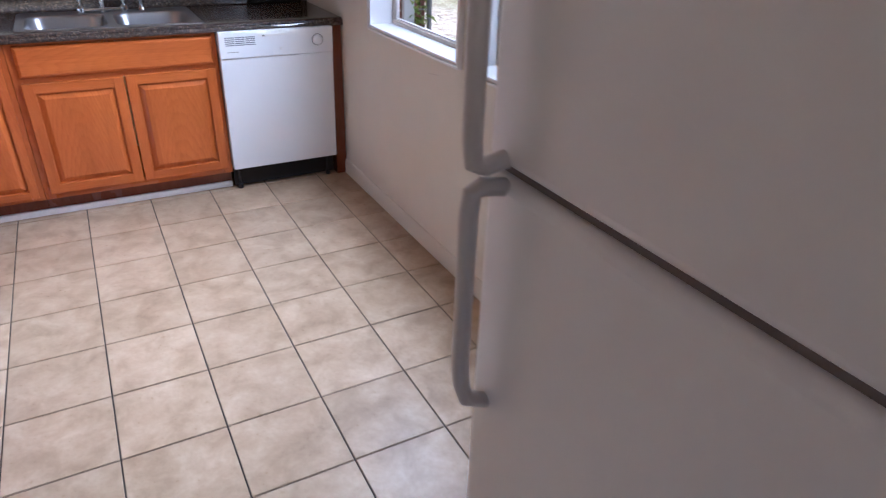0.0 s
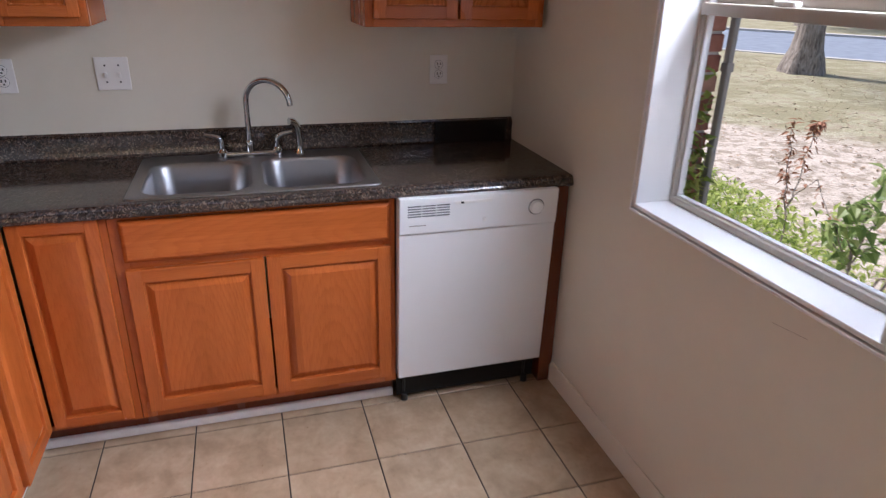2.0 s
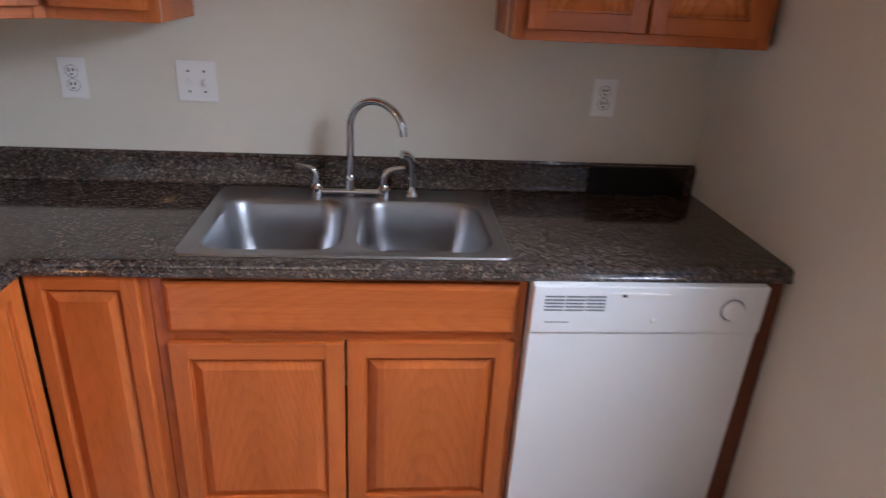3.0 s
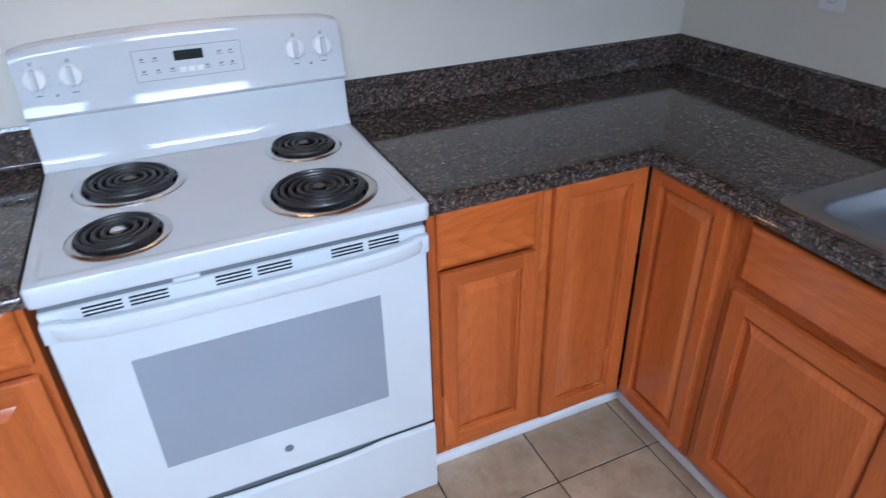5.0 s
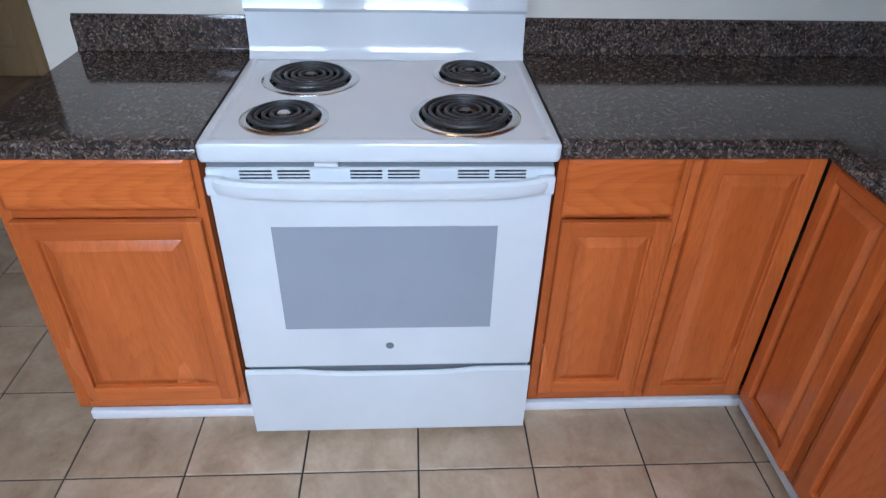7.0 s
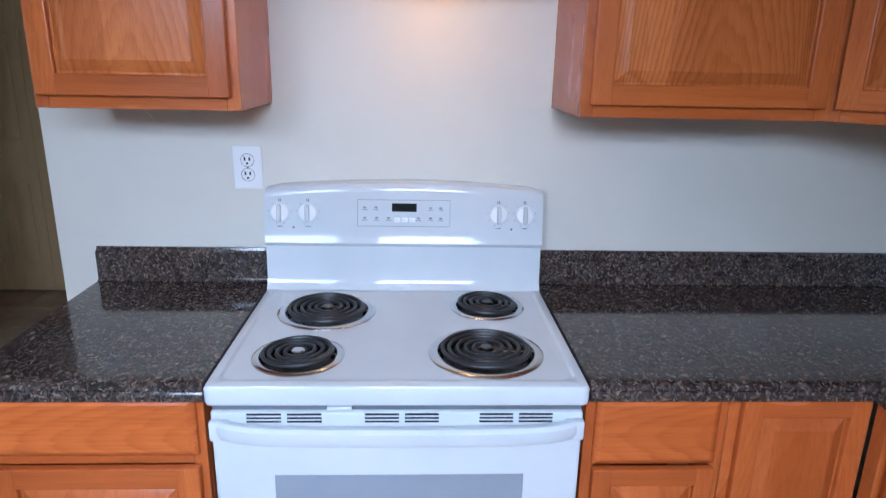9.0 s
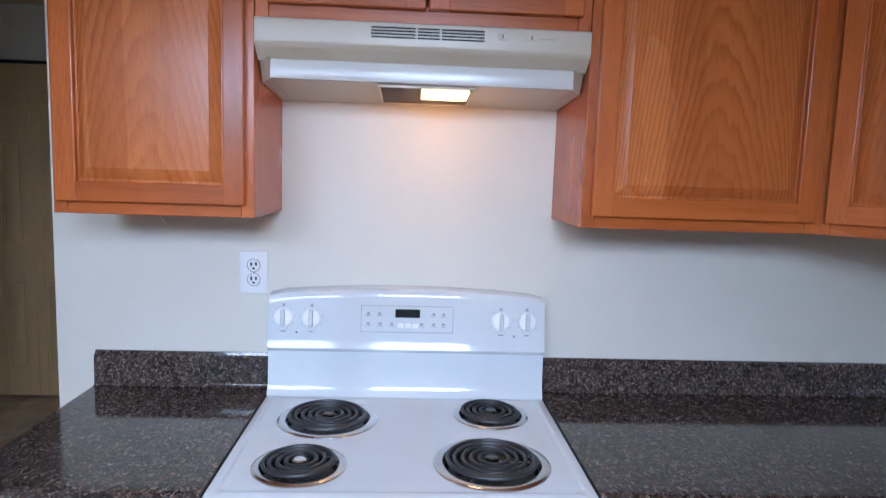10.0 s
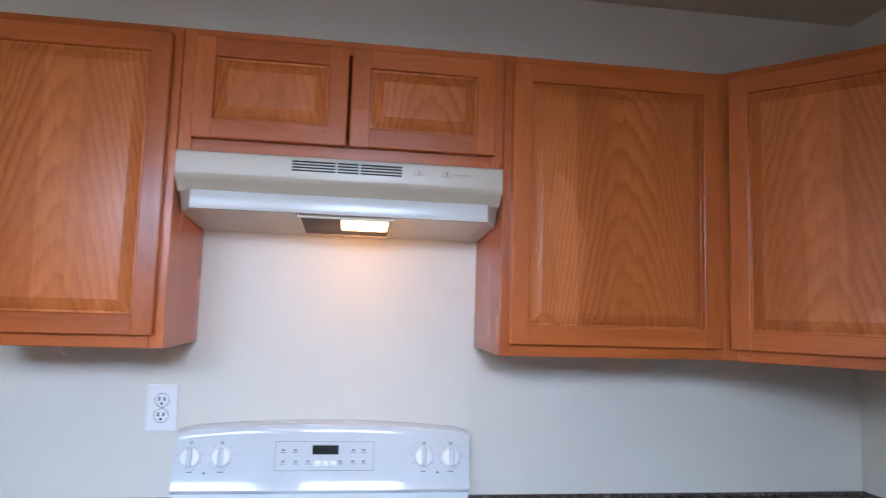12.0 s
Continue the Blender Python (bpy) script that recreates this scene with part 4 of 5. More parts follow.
for i in range(33):
    u = i / 32
    out = 0.036 * (1 - abs(2 * u - 1) ** 8) + 0.004
    drop = -0.005 * math.sin(math.pi * u)
    x_ = 0.008 + (RW - 0.016) * u
    hp.append([(x_, -0.632 - out + dy, 0.816 + drop + dz) for dy, dz in ((0.014, 0.018), (0.003, 0.017), (-0.004, 0.010), (-0.005, -0.006), (0.000, -0.020), (0.012, -0.026))])
ring_loft(bm, hp)
part("handle", bm, M_ENAMEL, od, "white bowed full-width handle")
for ex in (0.006, RW - 0.046):
    part("handle_end", solid(ex, ex + 0.040, -0.650, -0.6325, 0.790, 0.834, 0.006), M_ENAMEL, od)
bm = bmesh.new()
lathe(bm, ((0.0105, 0.0), (0.0105, 0.0008), (0.0, 0.001)), seg=24, cap=(True, False))
part("badge", bm, M_GREYINK, od, "small round grey badge", pose(0.384, -0.6322, 0.342, 90))
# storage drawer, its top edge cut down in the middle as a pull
part("drawer_gap_board", solid(0.010, RW - 0.010, -0.606, -0.594, 0.215, 0.2695), M_GREYGAP, rg, "dark grey board painting the shade in the gap above the drawer")
bm = bmesh.new()
rings = []
for i in range(33):
    u = i / 32
    dip = 0.011 * max(0.0, 1 - ((u - 0.5) / 0.30) ** 4)
    x_ = 0.004 + (RW - 0.008) * u
    rings.append([(x_, -0.607, 0.022), (x_, -0.628, 0.022), (x_, -0.634, 0.028), (x_, -0.634, 0.248 - dip), (x_, -0.630, 0.257 - dip), (x_, -0.625, 0.258 - dip), (x_, -0.622, 0.212), (x_, -0.607, 0.212)])
ring_loft(bm, rings)
dr = part("storage_drawer", bm, M_ENAMEL, rg, "white storage drawer with a scooped top edge")
for fx in (0.05, RW - 0.05):
    for fy in (-0.56, -0.08):
        part("foot", lathe(bmesh.new(), ((0.016, 0.0), (0.016, 0.012), (0.008, 0.016), (0.008, 0.046)), (fx, fy, 0.001), 14), M_BLACK, rg)


# ---- wall cabinets ----
def wall_cabinet(m, w, z0, z1, doors, label, mv=M_OAK_V, mh=M_OAK_H, frame=0.030):
    c_ = thing("wall_cabinet", m, label, "cabinet")
    carcass(c_, w, UP_D, z0, z1, frame, mv, mh, ((z0, z0 + 0.040), (z1 - 0.034, z1)))
    part("top_board", solid(0.0165, w - 0.0165, -UP_D, -0.0105, z1 - 0.03, z1 - 0.014), mv, c_)
    for a, b_ in doors:
        raised_front("cabinet_door", c_, a, b_, z0 + 0.028, z1 - 0.022, UP_D + 0.0192, mv, mh, 0.046)
    return c_


wall_cabinet(pose(0, -2.405, 0, 0, 0, 90), 0.443, UP_Z0, UP_Z1, ((0.014, 0.424),), "oak wall cabinet with one raised-panel door beside the range hood")
wall_cabinet(pose(0, -1.9615, 0, 0, 0, 90), 0.749, 1.850, UP_Z1, ((0.030, 0.375), (0.381, 0.726),), "short oak wall cabinet with two doors above the range hood")
wall_cabinet(pose(0, -1.212, 0, 0, 0, 90), 0.570, UP_Z0, UP_Z1, ((0.020, 0.552),), "oak wall cabinet with one wide raised-panel door")
wall_cabinet(pose(0.6405, 0, 0), 0.265, UP_Z0, UP_Z1, ((0.020, 0.246),), "narrow oak wall cabinet beside the corner")
wall_cabinet(pose(1.785, 0, 0), 0.688, UP_Z0, UP_Z1, ((0.030, 0.340), (0.348, 0.658)), "oak wall cabinet with two doors beside the window wall")
# diagonal corner cabinet
c = thing("corner_wall_cabinet", pose(0, 0, 0), "oak diagonal corner wall cabinet with one raised-panel door", "cabinet")
bm = bmesh.new()
foot = [(0.002, -0.002), (0.002, -0.640), (0.297, -0.640), (0.640, -0.297), (0.640, -0.002)]
for z0, z1 in ((UP_Z0 + 0.012, UP_Z0 + 0.028), (UP_Z1 - 0.03, UP_Z1 - 0.014)):
    ring_loft(bm, [[(x, y, z0) for x, y in foot], [(x, y, z1) for x, y in foot]])
box(bm, 0.002, 0.297, -0.6405, -0.626, UP_Z0, UP_Z1)
box(bm, 0.626, 0.640, -0.297, -0.002, UP_Z0, UP_Z1)
part("body", bm, M_OAK_V, c)
DIAG = pose(0.303, -0.6395, 0, 0, 0, 45)
for a, b_ in ((0.0, 0.034), (0.442, 0.476)):
    part("frame_stile", solid(a, b_, -0.012, 0.007, UP_Z0, UP_Z1, 0.0015), M_OAK_SV, c, "", DIAG)
for a, b_ in ((UP_Z0, UP_Z0 + 0.040), (UP_Z1 - 0.034, UP_Z1)):
    part("frame_rail", solid(0.0343, 0.4417, -0.0115, 0.007, a, b_, 0.0015), M_OAK_SH, c, "", DIAG)
raised_front("cabinet_door", c, 0.026, 0.450, UP_Z0 + 0.028, UP_Z1 - 0.022, 0.0122, M_OAK_V, M_OAK_H, 0.046, turn=DIAG)


# ---- range hood ----
hd = thing("range_hood", pose(0, -1.9605, 0, 0, 0, 90), "almond enamel under-cabinet range hood with its lamp lit", "range hood")
HW = 0.7465
bm = bmesh.new()
prof = [(-0.002, 1.8485), (-0.326, 1.8485), (-0.330, 1.846), (-0.332, 1.800), (-0.330, 1.792), (-0.322, 1.784), (-0.300, 1.768), (-0.296, 1.762), (-0.280, 1.760), (-0.280, 1.822), (-0.002, 1.822)]
ring_loft(bm, [[(x, y, z) for y, z in prof] for x in (0.001, HW - 0.001)])
part("shell", bm, M_ALMOND, hd)
for a in (0.0005, HW - 0.0305):
    bm = bmesh.new()
    inner = [(-0.002, 1.8215), (-0.2795, 1.8215), (-0.2805, 1.7595), (-0.296, 1.7615), (-0.3060, 1.7660), (-0.303, 1.7225), (-0.002, 1.7025)]
    outer = [(-0.002, 1.8215), (-0.2795, 1.8215), (-0.2800, 1.7895), (-0.285, 1.7860), (-0.2880, 1.7800), (-0.248, 1.7185), (-0.002, 1.7025)]
    ends = (outer, inner) if a < 0.1 else (inner, outer)
    ring_loft(bm, [[(a, y, z) for y, z in ends[0]], [(a + 0.030, y, z) for y, z in ends[1]]])
    part("side_plate", bm, M_ALMOND, hd)
bm = bmesh.new()
lip = [(-0.296, 1.766), (-0.302, 1.764), (-0.308, 1.728), (-0.306, 1.722), (-0.292, 1.722), (-0.290, 1.764)]
ring_loft(bm, [[(x, y, z) for y, z in lip] for x in (0.0308, HW - 0.0308)])
part("front_lip", bm, M_HOODLIP, hd, "glossy white front lip")
UNDER = pose(0, -0.290, 1.7225, -3.8)
part("underside", solid(0.0308, HW - 0.0308, 0.0, 0.285, 0.0, 0.004), M_ALMOND, hd, "", UNDER)
bm = bmesh.new()
for a in ((0.268, 0.495, 0.003, 0.009), (0.268, 0.495, 0.226, 0.234), (0.268, 0.274, 0.0091, 0.2259), (0.489, 0.495, 0.0091, 0.2259)):
    box(bm, a[0], a[1], a[2], a[3], -0.008, -0.0003, 0.001)
fl = part("filter_frame", bm, M_ALMOND, hd, "", UNDER)
bm = bmesh.new()
box(bm, 0.2745, 0.4885, 0.0095, 0.2255, -0.0040, -0.0020)
for i in range(43):
    box(bm, 0.2745, 0.4885, 0.0098 + i * 0.005, 0.0122 + i * 0.005, -0.0052, -0.0041)
part("filter_mesh", bm, M_RUBBER_DARK, fl, "grey metal mesh grease filter")
part("lamp_lens", solid(0.369, 0.482, 0.014, 0.105, -0.016, -0.0060, 0.003), M_GLOW, fl, "glowing frosted lamp lens")
for x0, x1 in ((0.255, 0.352), (0.357, 0.405), (0.410, 0.505)):
    for r in range(4):
        part("vent_slot", solid(x0, x1, -0.3335, -0.3305, 1.8145 + r * 0.0068, 1.8175 + r * 0.0068), M_DARK, hd)
for x0 in (0.535, 0.600):
    part("switch", solid(x0, x0 + 0.022, -0.3345, -0.3310, 1.820, 1.834, 0.001), M_ALMOND, hd)
    part("rocker", solid(x0 + 0.009, x0 + 0.012, -0.3365, -0.3346, 1.823, 1.831), M_GREYINK, hd)
part("badge", solid(0.629, 0.665, -0.3325, -0.3311, 1.825, 1.8270), M_RUBBER, hd)


# ---- outlets and switches ----
def outlet(m, mat, label):
    o = thing("wall_outlet", m, label, "outlet", "wall outlets")
    part("cover_plate", solid(-0.039, 0.039, -0.006, -0.0003, -0.060, 0.060, 0.003), mat, o)
    for z in (-0.020, 0.020):
        s_ = part("socket", lathe(bmesh.new(), ((0.0165, 0.0), (0.0165, 0.002), (0.015, 0.003), (0.0, 0.003)), seg=24, cap=(True, False)), mat, o, "", pose(0, -0.0058, z, 90))
        part("socket_rim", lathe(bmesh.new(), ((0.0166, 0.0), (0.0186, 0.0006), (0.0186, -0.0004)), seg=24, cap=(False, False)), M_GREYINK if mat is M_PLASTIC else mat, s_)
        for x, h in ((-0.0065, 0.0105), (0.0065, 0.009)):
            part("slot", solid(x - 0.0022, x + 0.0022, 0.004 - h / 2, 0.004 + h / 2, 0.0026, 0.0034), M_DARK if mat is M_PLASTIC else mat, s_)
        part("slot", solid(-0.0030, 0.0030, -0.0110, -0.0055, 0.0026, 0.0034), M_DARK if mat is M_PLASTIC else mat, s_)
    part("screw", lathe(bmesh.new(), ((0.003, 0.0), (0.002, 0.0012), (0.0, 0.0013)), seg=10, cap=(True, False)), M_PAN, o, "", pose(0, -0.006, 0, 90))
    return o


outlet(pose(0, -2.038, 1.232, 0, 0, 90), M_PLASTIC, "white double wall outlet beside the range")
outlet(pose(0.538, 0, 1.217), M_PLASTIC, "white double wall outlet above the corner worktop")
outlet(pose(2.153, 0, 1.216), M_PLASTIC, "white double wall outlet above the worktop")
outlet(pose(XW, -2.115, 0.545, 0, 0, -90), M_WALL, "wall outlet painted over in the wall colour below the window")
sw = thing("switch_plate", pose(0.895, 0, 1.220), "white double switch plate above the worktop", "switch")
part("cover_plate", solid(-0.058, 0.058, -0.006, -0.0003, -0.060, 0.060, 0.003), M_PLASTIC, sw)
for x in (-0.023, 0.023):
    part("toggle", solid(-0.005, 0.005, -0.012, 0.0, -0.010, 0.010, 0.002), M_PLASTIC, sw, "", pose(x, -0.006, 0, 25))
    for z in (-0.030, 0.030):
        part("screw", lathe(bmesh.new(), ((0.0035, 0.0), (0.002, 0.0012), (0.0, 0.0013)), seg=10, cap=(True, False)), M_BLACK, sw, "", pose(x, -0.006, z, 90))


# ---- refrigerator (front towards -x) ----
fr = thing("refrigerator", pose(XW - 0.123, -3.419, 0, 0, 0, -90), "white top-freezer refrigerator with long bowed handles", "refrigerator")
FW, FD = 0.760, 0.635
part("cabinet_body", solid(0.004, FW - 0.004, -FD, -0.01, 0.05, 1.680, 0.006), M_FRIDGE, fr)
part("door_gasket", solid(0.012, FW - 0.012, -FD - 0.012, -FD - 0.0005, 0.09, 1.672), M_GASKET, fr)
part("freezer_door", solid(0.0, FW, -FD - 0.070, -FD - 0.0125, 1.199, 1.680, 0.018, 5), M_FRIDGE, fr, "white freezer door")
part("fresh_food_door", solid(0.0, FW, -FD - 0.070, -FD - 0.0125, 0.085, 1.184, 0.018, 5), M_FRIDGE, fr, "white lower door")
part("divider_strip", solid(0.012, FW - 0.012, -FD - 0.050, -FD - 0.0125, 1.1845, 1.1985), M_GASKET, fr, "brown strip between the doors")
part("kick_grille", solid(0.01, FW - 0.01, -FD - 0.02, -FD + 0.02, 0.012, 0.075, 0.003), M_RUBBER, fr)


def fridge_handle(z_in, z_out, label):
    s_ = 1 if z_out > z_in else -1
    bm = bmesh.new()
    path = [(0.004, z_in + s_ * 0.012), (-0.030, z_in + s_ * 0.006), (-0.046, z_in + s_ * 0.012), (-0.050, z_in + s_ * 0.04), (-0.050, z_out - s_ * 0.09), (-0.046, z_out - s_ * 0.05), (-0.036, z_out - s_ * 0.018), (0.0, z_out)]
    rings = []
    for i, (y, z) in enumerate(path):
        a, b_ = path[max(0, i - 1)], path[min(len(path) - 1, i + 1)]
        t_ = Vector((0, b_[0] - a[0], b_[1] - a[1])).normalized()
        nrm = Vector((1, 0, 0)).cross(t_)
        rings.append([Vector((0.044, -FD - 0.070 + y, z)) + 0.014 * math.cos(k * math.pi / 6) * Vector((1, 0, 0)) + 0.013 * math.sin(k * math.pi / 6) * nrm for k in range(12)])
    ring_loft(bm, rings)
    part("handle", bm, M_FRIDGE_TRIM, fr, label)


fridge_handle(1.200, 1.62, "beige-white freezer door handle")
fridge_handle(1.184, 0.800, "beige-white lower door handle")
part("hinge_cover", solid(0.66, 0.74, -FD - 0.05, -FD + 0.06, 1.6805, 1.70, 0.004), M_FRIDGE_TRIM, fr)
for fx in (0.06, FW - 0.06):
    part("foot", lathe(bmesh.new(), ((0.02, 0.0), (0.02, 0.02), (0.012, 0.051)), (fx, -FD + 0.06, 0.0005), 14), M_BLACK, fr)
    part("foot", lathe(bmesh.new(), ((0.02, 0.0), (0.02, 0.02), (0.012, 0.051)), (fx, -0.08, 0.0005), 14), M_BLACK, fr)


# ---- out of doors ----
GZ = -0.40
NORM = pose(0, 0, 0, 0, 0, 33)


def ground_z(x, y):
    street = 0.839 * x + 0.545 * y
    return GZ + (0.10 * noise.noise((x * 0.22, y * 0.22, 0)) + 0.03 * noise.noise((x, y, 5))) * min(1, (x - X2) / 3) * max(0, min(1, (18 - street) / 3))


bm = bmesh.new()
n_g = 60
gx = [X2 + 0.001 + (i / n_g) ** 2.2 * 200 for i in range(n_g + 1)]
gy = [(-1 if i < n_g else 1) * (abs(i - n_g) / n_g) ** 2.2 * 200 for i in range(2 * n_g + 1)]
rows_ = [[bm.verts.new((x, y, ground_z(x, y))) for y in gy] for x in gx]
for a, b_ in zip(rows_, rows_[1:]):
    for i in range(len(a) - 1):
        bm.faces.new((a[i], b_[i], b_[i + 1], a[i + 1]))
tagged(new("ground", finish(bm, "ground", M_GROUND)), "worn sandy yard with thin dry turf and fallen leaves", "ground", "", "structure")
o = structure("road", solid(22.75, 33.0, -120, 160, GZ - 0.5, GZ + 0.02), M_ROAD, "blue-grey asphalt street beyond the yard", "road")
o.matrix_basis = NORM
for i, (x, w_) in enumerate(((22.45, 0.299), (33.001, 0.5))):
    o = structure("kerb_%d" % (i + 1), solid(x, x + w_, -120, 160, GZ - 0.5, GZ + (0.03 if i == 0 else 0.12), 0.01), M_KERB, "pale concrete kerb along the street", "kerb")
    o.matrix_basis = NORM
o = structure("pavement", solid(20.3, 22.449, -7.0, -2.6, GZ - 0.4, GZ + 0.03, 0.01), M_KERB, "pale concrete slab beside the street", "pavement")
o.matrix_basis = NORM


def leaf(bm, at, way, up, length, width):
    """One folded, pointed leaf."""
    way = way.normalized()
    side = way.cross(up).normalized()
    fold = side.cross(way) * width * 0.25
    base, tip = bm.verts.new(at), bm.verts.new(at + way * length - fold * 1.5)
    l1, l2 = bm.verts.new(at + way * length * 0.35 + side * width / 2 + fold), bm.verts.new(at + way * length * 0.35 - side * width / 2 + fold)
    m1 = bm.verts.new(at + way * length * 0.4)
    for f in ((base, l1, m1), (base, m1, l2), (l1, tip, m1), (m1, tip, l2)):
        bm.faces.new(f)


def rand_dir(rng, up=0.2):
    return Vector((rng.uniform(-1, 1), rng.uniform(-1, 1), rng.uniform(-1, 1) + up)).normalized()


def leafy_stem(parent, rng, pts, n_leaves, length, width, mat, start=0.25, droop=-0.3, r=0.006):
    """A stem through some points, and the leaves along it."""
    pts = [Vector(p) for p in pts]
    fine = []
    for a, b_ in zip(pts, pts[1:]):
        for k in range(5):
            fine.append(a.lerp(b_, k / 5) + 0.012 * rand_dir(rng, 0))
    fine.append(pts[-1])
    part("stem", tube(bmesh.new(), fine, r, 6, r * 0.3), M_BARK, parent)
    bm = bmesh.new()
    for i in range(n_leaves):
        u = start + (1 - start) * (i + rng.random()) / n_leaves
        k = u * (len(fine) - 1)
        j = min(int(k), len(fine) - 2)
        p = fine[j].lerp(fine[j + 1], k - j)
        along = (fine[j + 1] - fine[j]).normalized()
        way = along * 0.55 + rand_dir(rng, droop)
        leaf(bm, p + 0.02 * rand_dir(rng, 0), way, Vector((0, 0, 1)) + 0.5 * rand_dir(rng, 0), length * rng.uniform(0.6, 1.15), width * rng.uniform(0.7, 1.15))
    part("leaves", bm, mat, parent)


rng = random.Random(7)
# shrub with long narrow leaves outside the wide window
sh = thing("shrub", pose(0, 0, 0), "green shrub with long narrow leaves arching past the window", "shrub")
leafy_stem(sh, rng, [(4.25, -0.45, GZ - 0.05), (4.0, -0.80, 0.30), (3.80, -1.02, 0.74), (3.72, -1.22, 0.98), (3.70, -1.40, 1.14), (3.68, -1.60, 1.28), (3.66, -1.85, 1.44)], 380, 0.080, 0.020, M_LEAF, 0.42, -0.9, 0.008)
leafy_stem(sh, rng, [(4.2, -0.45, GZ - 0.05), (3.95, -0.80, 0.40), (3.60, -1.25, 0.62), (3.55, -1.50, 0.70), (3.52, -1.72, 0.77), (3.50, -1.90, 0.80), (3.48, -2.02, 0.70)], 110, 0.090, 0.022, M_LEAF, 0.45, 0.1, 0.006)
leafy_stem(sh, rng, [(4.2, -0.5, GZ - 0.05), (3.9, -1.2, 0.10), (3.60, -1.85, 0.42), (3.45, -2.15, 0.62)], 50, 0.085, 0.022, M_LEAF, 0.35, 0.1, 0.005)
# broad-leaved bush between the windows
sh = thing("shrub", pose(0, 0, 0), "bright green broad-leaved bush growing beside the window", "shrub")
for p in ((4.15, -0.40, 0.58), (4.22, -0.30, 0.44), (4.2, -0.52, 0.80), (4.3, -0.18, 0.36), (4.1, -0.62, 0.62), (4.35, -0.55, 0.50)):
    leafy_stem(sh, rng, [(4.5, -0.25, GZ - 0.05), (4.4, -0.3, p[2] * 0.4), p, (p[0] - 0.05, p[1] - 0.22, p[2] + 0.10)], 24, 0.105, 0.058, M_LEAF, 0.35, 0.0, 0.006)
# dead brown stalk
sh = thing("dead_plant", pose(0, 0, 0), "dead brown weed stalk with shrivelled leaves in the yard", "plant")
leafy_stem(sh, rng, [(4.62, 0.38, GZ - 0.05), (4.62, 0.40, 0.22), (4.62, 0.47, 0.50), (4.62, 0.50, 0.82)], 90, 0.060, 0.022, M_DRYLEAF, 0.40, -1.0, 0.007)
leafy_stem(sh, rng, [(4.62, 0.40, 0.20), (4.62, 0.36, 0.50), (4.62, 0.34, 0.80), (4.62, 0.30, 0.83)], 80, 0.060, 0.022, M_DRYLEAF, 0.30, -1.0, 0.005)
leafy_stem(sh, rng, [(4.62, 0.40, 0.30), (4.60, 0.22, 0.50), (4.58, 0.02, 0.30), (4.55, -0.15, 0.22)], 14, 0.05, 0.02, M_DRYLEAF, 0.20, -0.6, 0.004)
# weeds at the foot of the wall
bm = bmesh.new()
for i in range(7000):
    a, d_ = rng.uniform(0, 6.283), abs(rng.gauss(0, 0.5))
    x, y = 4.75 + d_ * math.cos(a) * 1.1, 1.55 + d_ * math.sin(a) * 2.2
    x, y = (x, y) if rng.random() < 0.75 else (4.55 + rng.gauss(0, 0.3), 0.45 + rng.gauss(0, 0.35))
    if x < 3.2:
        continue
    h_ = max(0.05, 0.72 * math.exp(-d_ * 1.0)) * rng.uniform(0.1, 1.0)
    leaf(bm, Vector((x, y, ground_z(x, y) + h_)), rand_dir(rng, 0.35), Vector((0, 0, 1)), rng.uniform(0.04, 0.085), rng.uniform(0.022, 0.045))
o = tagged(new("weeds", finish(bm, "weeds", M_WEED)), "low patch of bright green weeds on the sandy yard", "weeds", "", "stuff")
# fallen leaves
bm = bmesh.new()
for i in range(6000):
    x, y = rng.uniform(4.0, 16.0), rng.uniform(-6.0, 14.0)
    leaf(bm, Vector((x, y, ground_z(x, y) + 0.006)), rand_dir(rng, 0) * Vector((1, 1, 0.1)), Vector((0, 0, 1)), rng.uniform(0.03, 0.085), rng.uniform(0.02, 0.05))
tagged(new("fallen_leaves", finish(bm, "fallen_leaves", M_LITTER)), "dry brown leaves scattered over the yard", "leaves", "", "stuff")


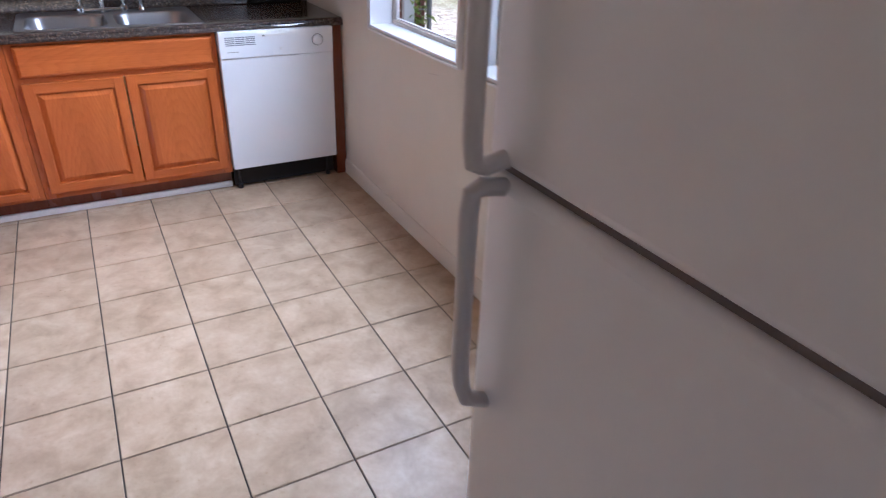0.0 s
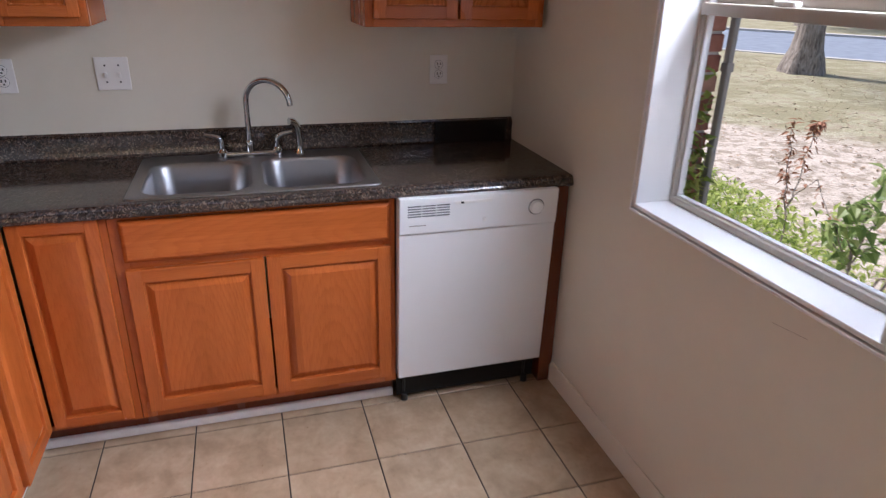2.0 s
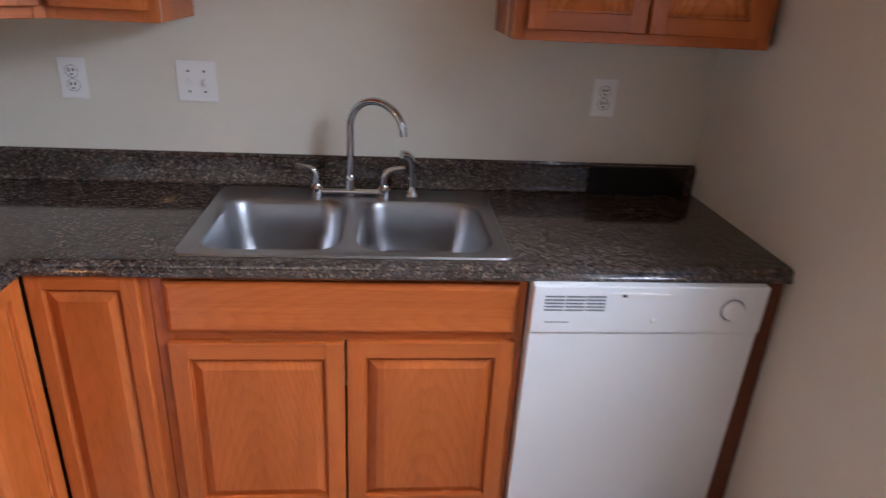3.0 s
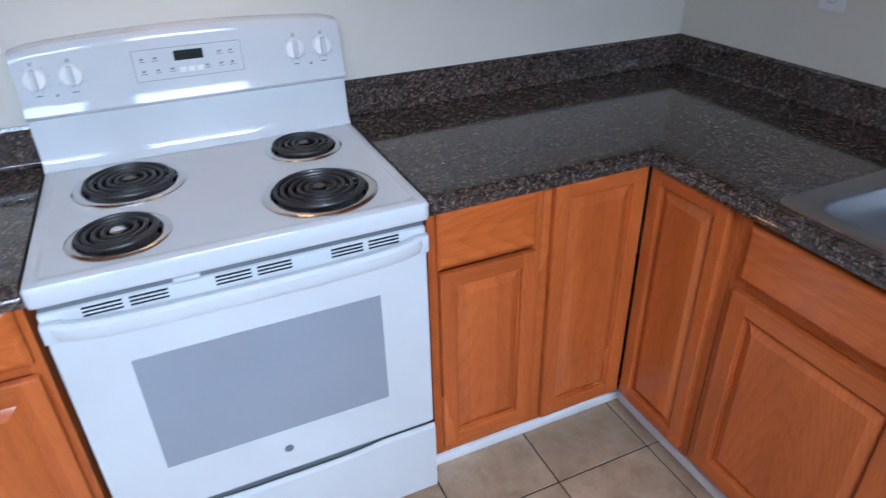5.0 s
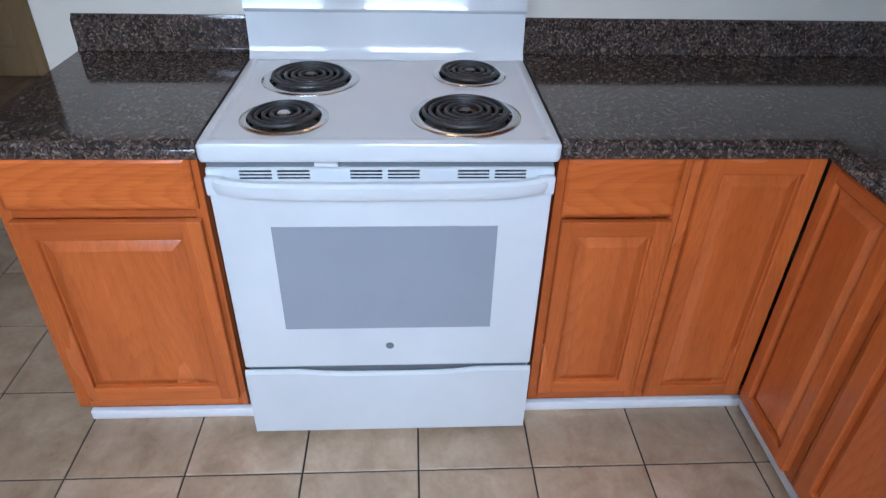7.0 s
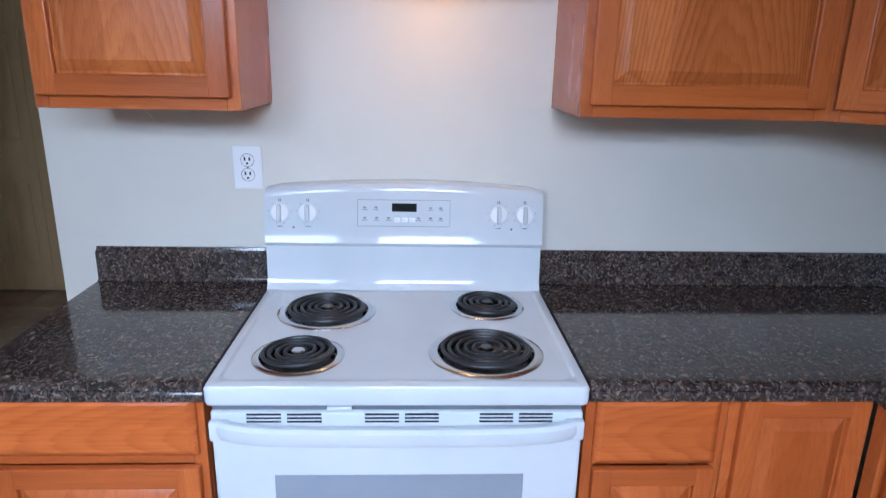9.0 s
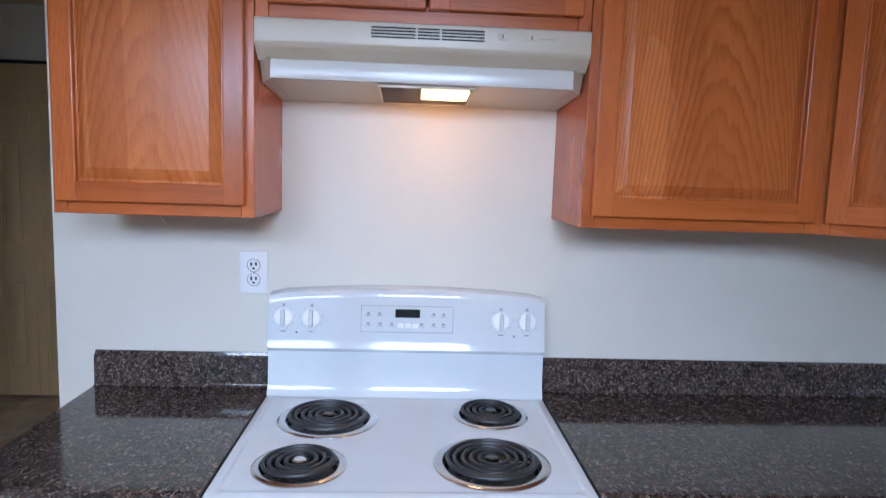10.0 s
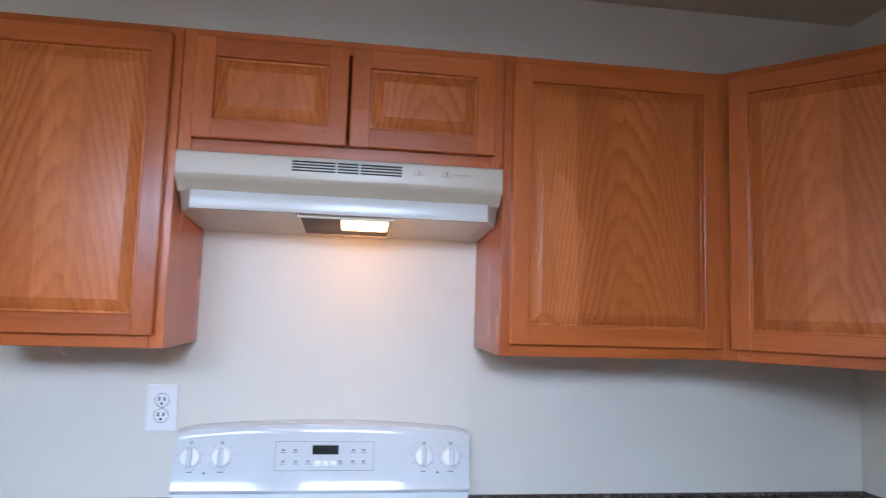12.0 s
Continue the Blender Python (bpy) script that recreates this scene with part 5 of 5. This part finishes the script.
# trees: tapered trunk with root flare, limbs, and a crown of leaf clumps
def tree(x, y, r, height, crown, label, group=""):
    t_ = thing("tree", pose(x, y, ground_z(x, y)), label, "tree", group)
    bm, seg = bmesh.new(), 26
    rings = []
    for i in range(16):
        u = i / 15
        z = -0.25 + (height * 0.55 + 0.25) * u
        base = r * (1 - 0.35 * u)
        flare = r * 1.15 * math.exp(-max(0, z) / 0.45)
        ring = []
        for k in range(seg):
            a = 2 * math.pi * k / seg
            rr = base + flare * (0.8 + 0.2 * math.cos(5 * a + 1.3)) + 0.10 * r * noise.noise((math.cos(a) * 2, math.sin(a) * 2, z * 1.2 + x))
            ring.append((rr * math.cos(a), rr * math.sin(a), z))
        rings.append(ring)
    ring_loft(bm, rings)
    part("trunk", bm, M_BARK, t_, "grey-brown bark with a root flare")
    rng_ = random.Random(int(x * 10))
    tips = []
    for k in range(7):
        a = k * 0.9 + rng_.uniform(-0.2, 0.2)
        z0 = height * rng_.uniform(0.36, 0.54)
        end = Vector((math.cos(a) * crown * 0.7, math.sin(a) * crown * 0.7, height * rng_.uniform(0.66, 0.92)))
        mid_ = Vector((math.cos(a) * crown * 0.3, math.sin(a) * crown * 0.3, z0 + (end.z - z0) * 0.55))
        part("limb", tube(bmesh.new(), [Vector((0, 0, z0)), mid_, end], r * 0.32, 8, r * 0.07), M_BARK, t_)
        tips += [end, mid_.lerp(end, 0.5), mid_]
    bm = bmesh.new()
    for i in range(2200):
        c_ = rng_.choice(tips) + Vector((rng_.gauss(0, 1), rng_.gauss(0, 1), rng_.gauss(0, 0.7))) * crown * 0.22
        leaf(bm, c_, rand_dir(rng_, -0.3), rand_dir(rng_, 1), rng_.uniform(0.20, 0.42), rng_.uniform(0.12, 0.24))
    part("crown", bm, M_LEAF, t_, "open crown of green leaves")
    return t_


tree(14.68, 10.48, 0.31, 11.0, 4.2, "large shade tree with a flared trunk near the street")
for x, y, r_ in ((18.0, 36.0, 0.3), (31.0, 27.0, 0.35), (40.0, 12.0, 0.35), (47.0, -2.0, 0.3)):
    tree(x, y, r_, 10.0, 4.0, "leafy tree on the far side of the street", "far trees")
p = thing("sign_post", pose(15.3, 14.5, ground_z(15.3, 14.5)), "thin grey metal post beside the street", "post")
part("pole", tube(bmesh.new(), [(0, 0, -0.1), (0, 0, 2.4)], 0.03, 10), M_RUBBER, p)
part("cap", lathe(bmesh.new(), ((0.034, 0.0), (0.034, 0.02), (0.0, 0.03)), (0, 0, 2.4), 10, (True, False)), M_RUBBER, p)

# brick pier, white trim and dark pipe just outside the window
pier = tagged(new("brick_pier"), "red brick pier outside with vines climbing it", "brick pier")
part("mortar_core", solid(X2 + 0.002, 2.912, -0.792, -0.30, GZ - 0.2, 2.6), M_MORTAR, pier)
bricks = {}


def brick(w_, d_, x, y, z):
    key = (round(w_, 3), round(d_, 3))
    if key not in bricks:
        bricks[key] = finish(solid(-w_ / 2, w_ / 2, -d_ / 2, d_ / 2, -0.0285, 0.0285, 0.004, 1), "brick", M_BRICK)
    o_ = new("brick", bricks[key])
    o_.parent = pier
    o_.location = (x, y, z)


for i in range(38):
    z = GZ + 0.05 + i * 0.067
    if i % 2:
        brick(0.206, 0.092, 2.920 - 0.103, -0.800 + 0.046, z)
        for k in range(2):
            brick(0.092, 0.190, 2.920 - 0.046, -0.698 + 0.097 + k * 0.20, z)
    else:
        brick(0.105, 0.092, 2.759, -0.800 + 0.046, z)
        brick(0.098, 0.192, 2.920 - 0.049, -0.800 + 0.096, z)
        brick(0.098, 0.192, 2.920 - 0.049, -0.596 + 0.096, z)
o = tagged(new("corner_trim", finish(solid(2.775, 2.838, -0.835, -0.8005, GZ - 0.1, 2.5, 0.004), "corner_trim", M_WHITEVINYL)), "white vinyl trim strip against the brick pier", "trim")
pp = thing("downspout", pose(2.932, -0.822, GZ), "dark grey downspout pipe on the corner of the pier", "downspout")
part("pipe", solid(-0.006, 0.014, -0.010, 0.02, -0.1, 2.9, 0.005), M_RUBBER, pp)
for z in (0.5, 1.7):
    part("bracket", solid(-0.010, 0.018, -0.013, 0.021, z, z + 0.03, 0.002), M_RUBBER, pp)
vine = thing("vine", pose(0, 0, 0), "green vine climbing the brick pier", "vine")
for k in range(4):
    x = 2.84 + k * 0.025
    leafy_stem(vine, rng, [(x, -0.812, GZ - 0.02), (x + rng.uniform(-0.02, 0.02), -0.815, 0.3), (x + rng.uniform(-0.02, 0.02), -0.815, 0.8), (x, -0.812, rng.uniform(0.95, 1.35))], 70, 0.05, 0.042, M_WEED, 0.05, 0.0, 0.003)

# ---- floor: grout bed and single tiles ----
structure("subfloor", solid(X_HALL - 0.1, XW + 0.15, Y_BACK - 0.1, 0.1, -0.10, -0.0035), M_GROUT, "dark grout bed under the tiles", "floor")
floor = tagged(new("floor"), "beige mottled ceramic floor tiles with dark grout", "floor", "", "structure")
P_T, G_T = 0.312, 0.0048
tile_mesh = {}


def tile(x0, x1, y0, y1):
    key = (round(x1 - x0, 3), round(y1 - y0, 3))
    if key not in tile_mesh:
        bm = bmesh.new()
        w_, d_ = key
        ring_loft(bm, [[(sx * (w_ / 2 - i), sy * (d_ / 2 - i), z) for sx, sy in ((-1, -1), (1, -1), (1, 1), (-1, 1))] for i, z in ((0, -0.006), (0, -0.0012), (0.0016, 0.0))], True, (False, True))
        tile_mesh[key] = finish(bm, "tile", M_TILE, 20)
    o = new("tile", tile_mesh[key])
    o.parent = floor
    o.location = ((x0 + x1) / 2, (y0 + y1) / 2, random.uniform(-0.0006, 0.0004))


for ix in range(-11, 7):
    for iy in range(-16, 5):
        x0, x1 = 0.755 + ix * P_T + G_T / 2, 0.755 + (ix + 1) * P_T - G_T / 2
        y0, y1 = -0.907 + iy * P_T + G_T / 2, -0.907 + (iy + 1) * P_T - G_T / 2
        x1, y0, y1 = min(x1, XW - 0.002), max(y0, Y_BACK + 0.002), min(y1, -0.002)
        x0 = max(x0, X_HALL + 0.002)
        if x1 - x0 < 0.03 or y1 - y0 < 0.03:
            continue
        if x1 < 0.0 and y0 > -1.35:
            continue
        if x0 < 0.30 and y1 > -2.40 and x1 > -0.12:
            continue
        tile(x0, x1, y0, y1)
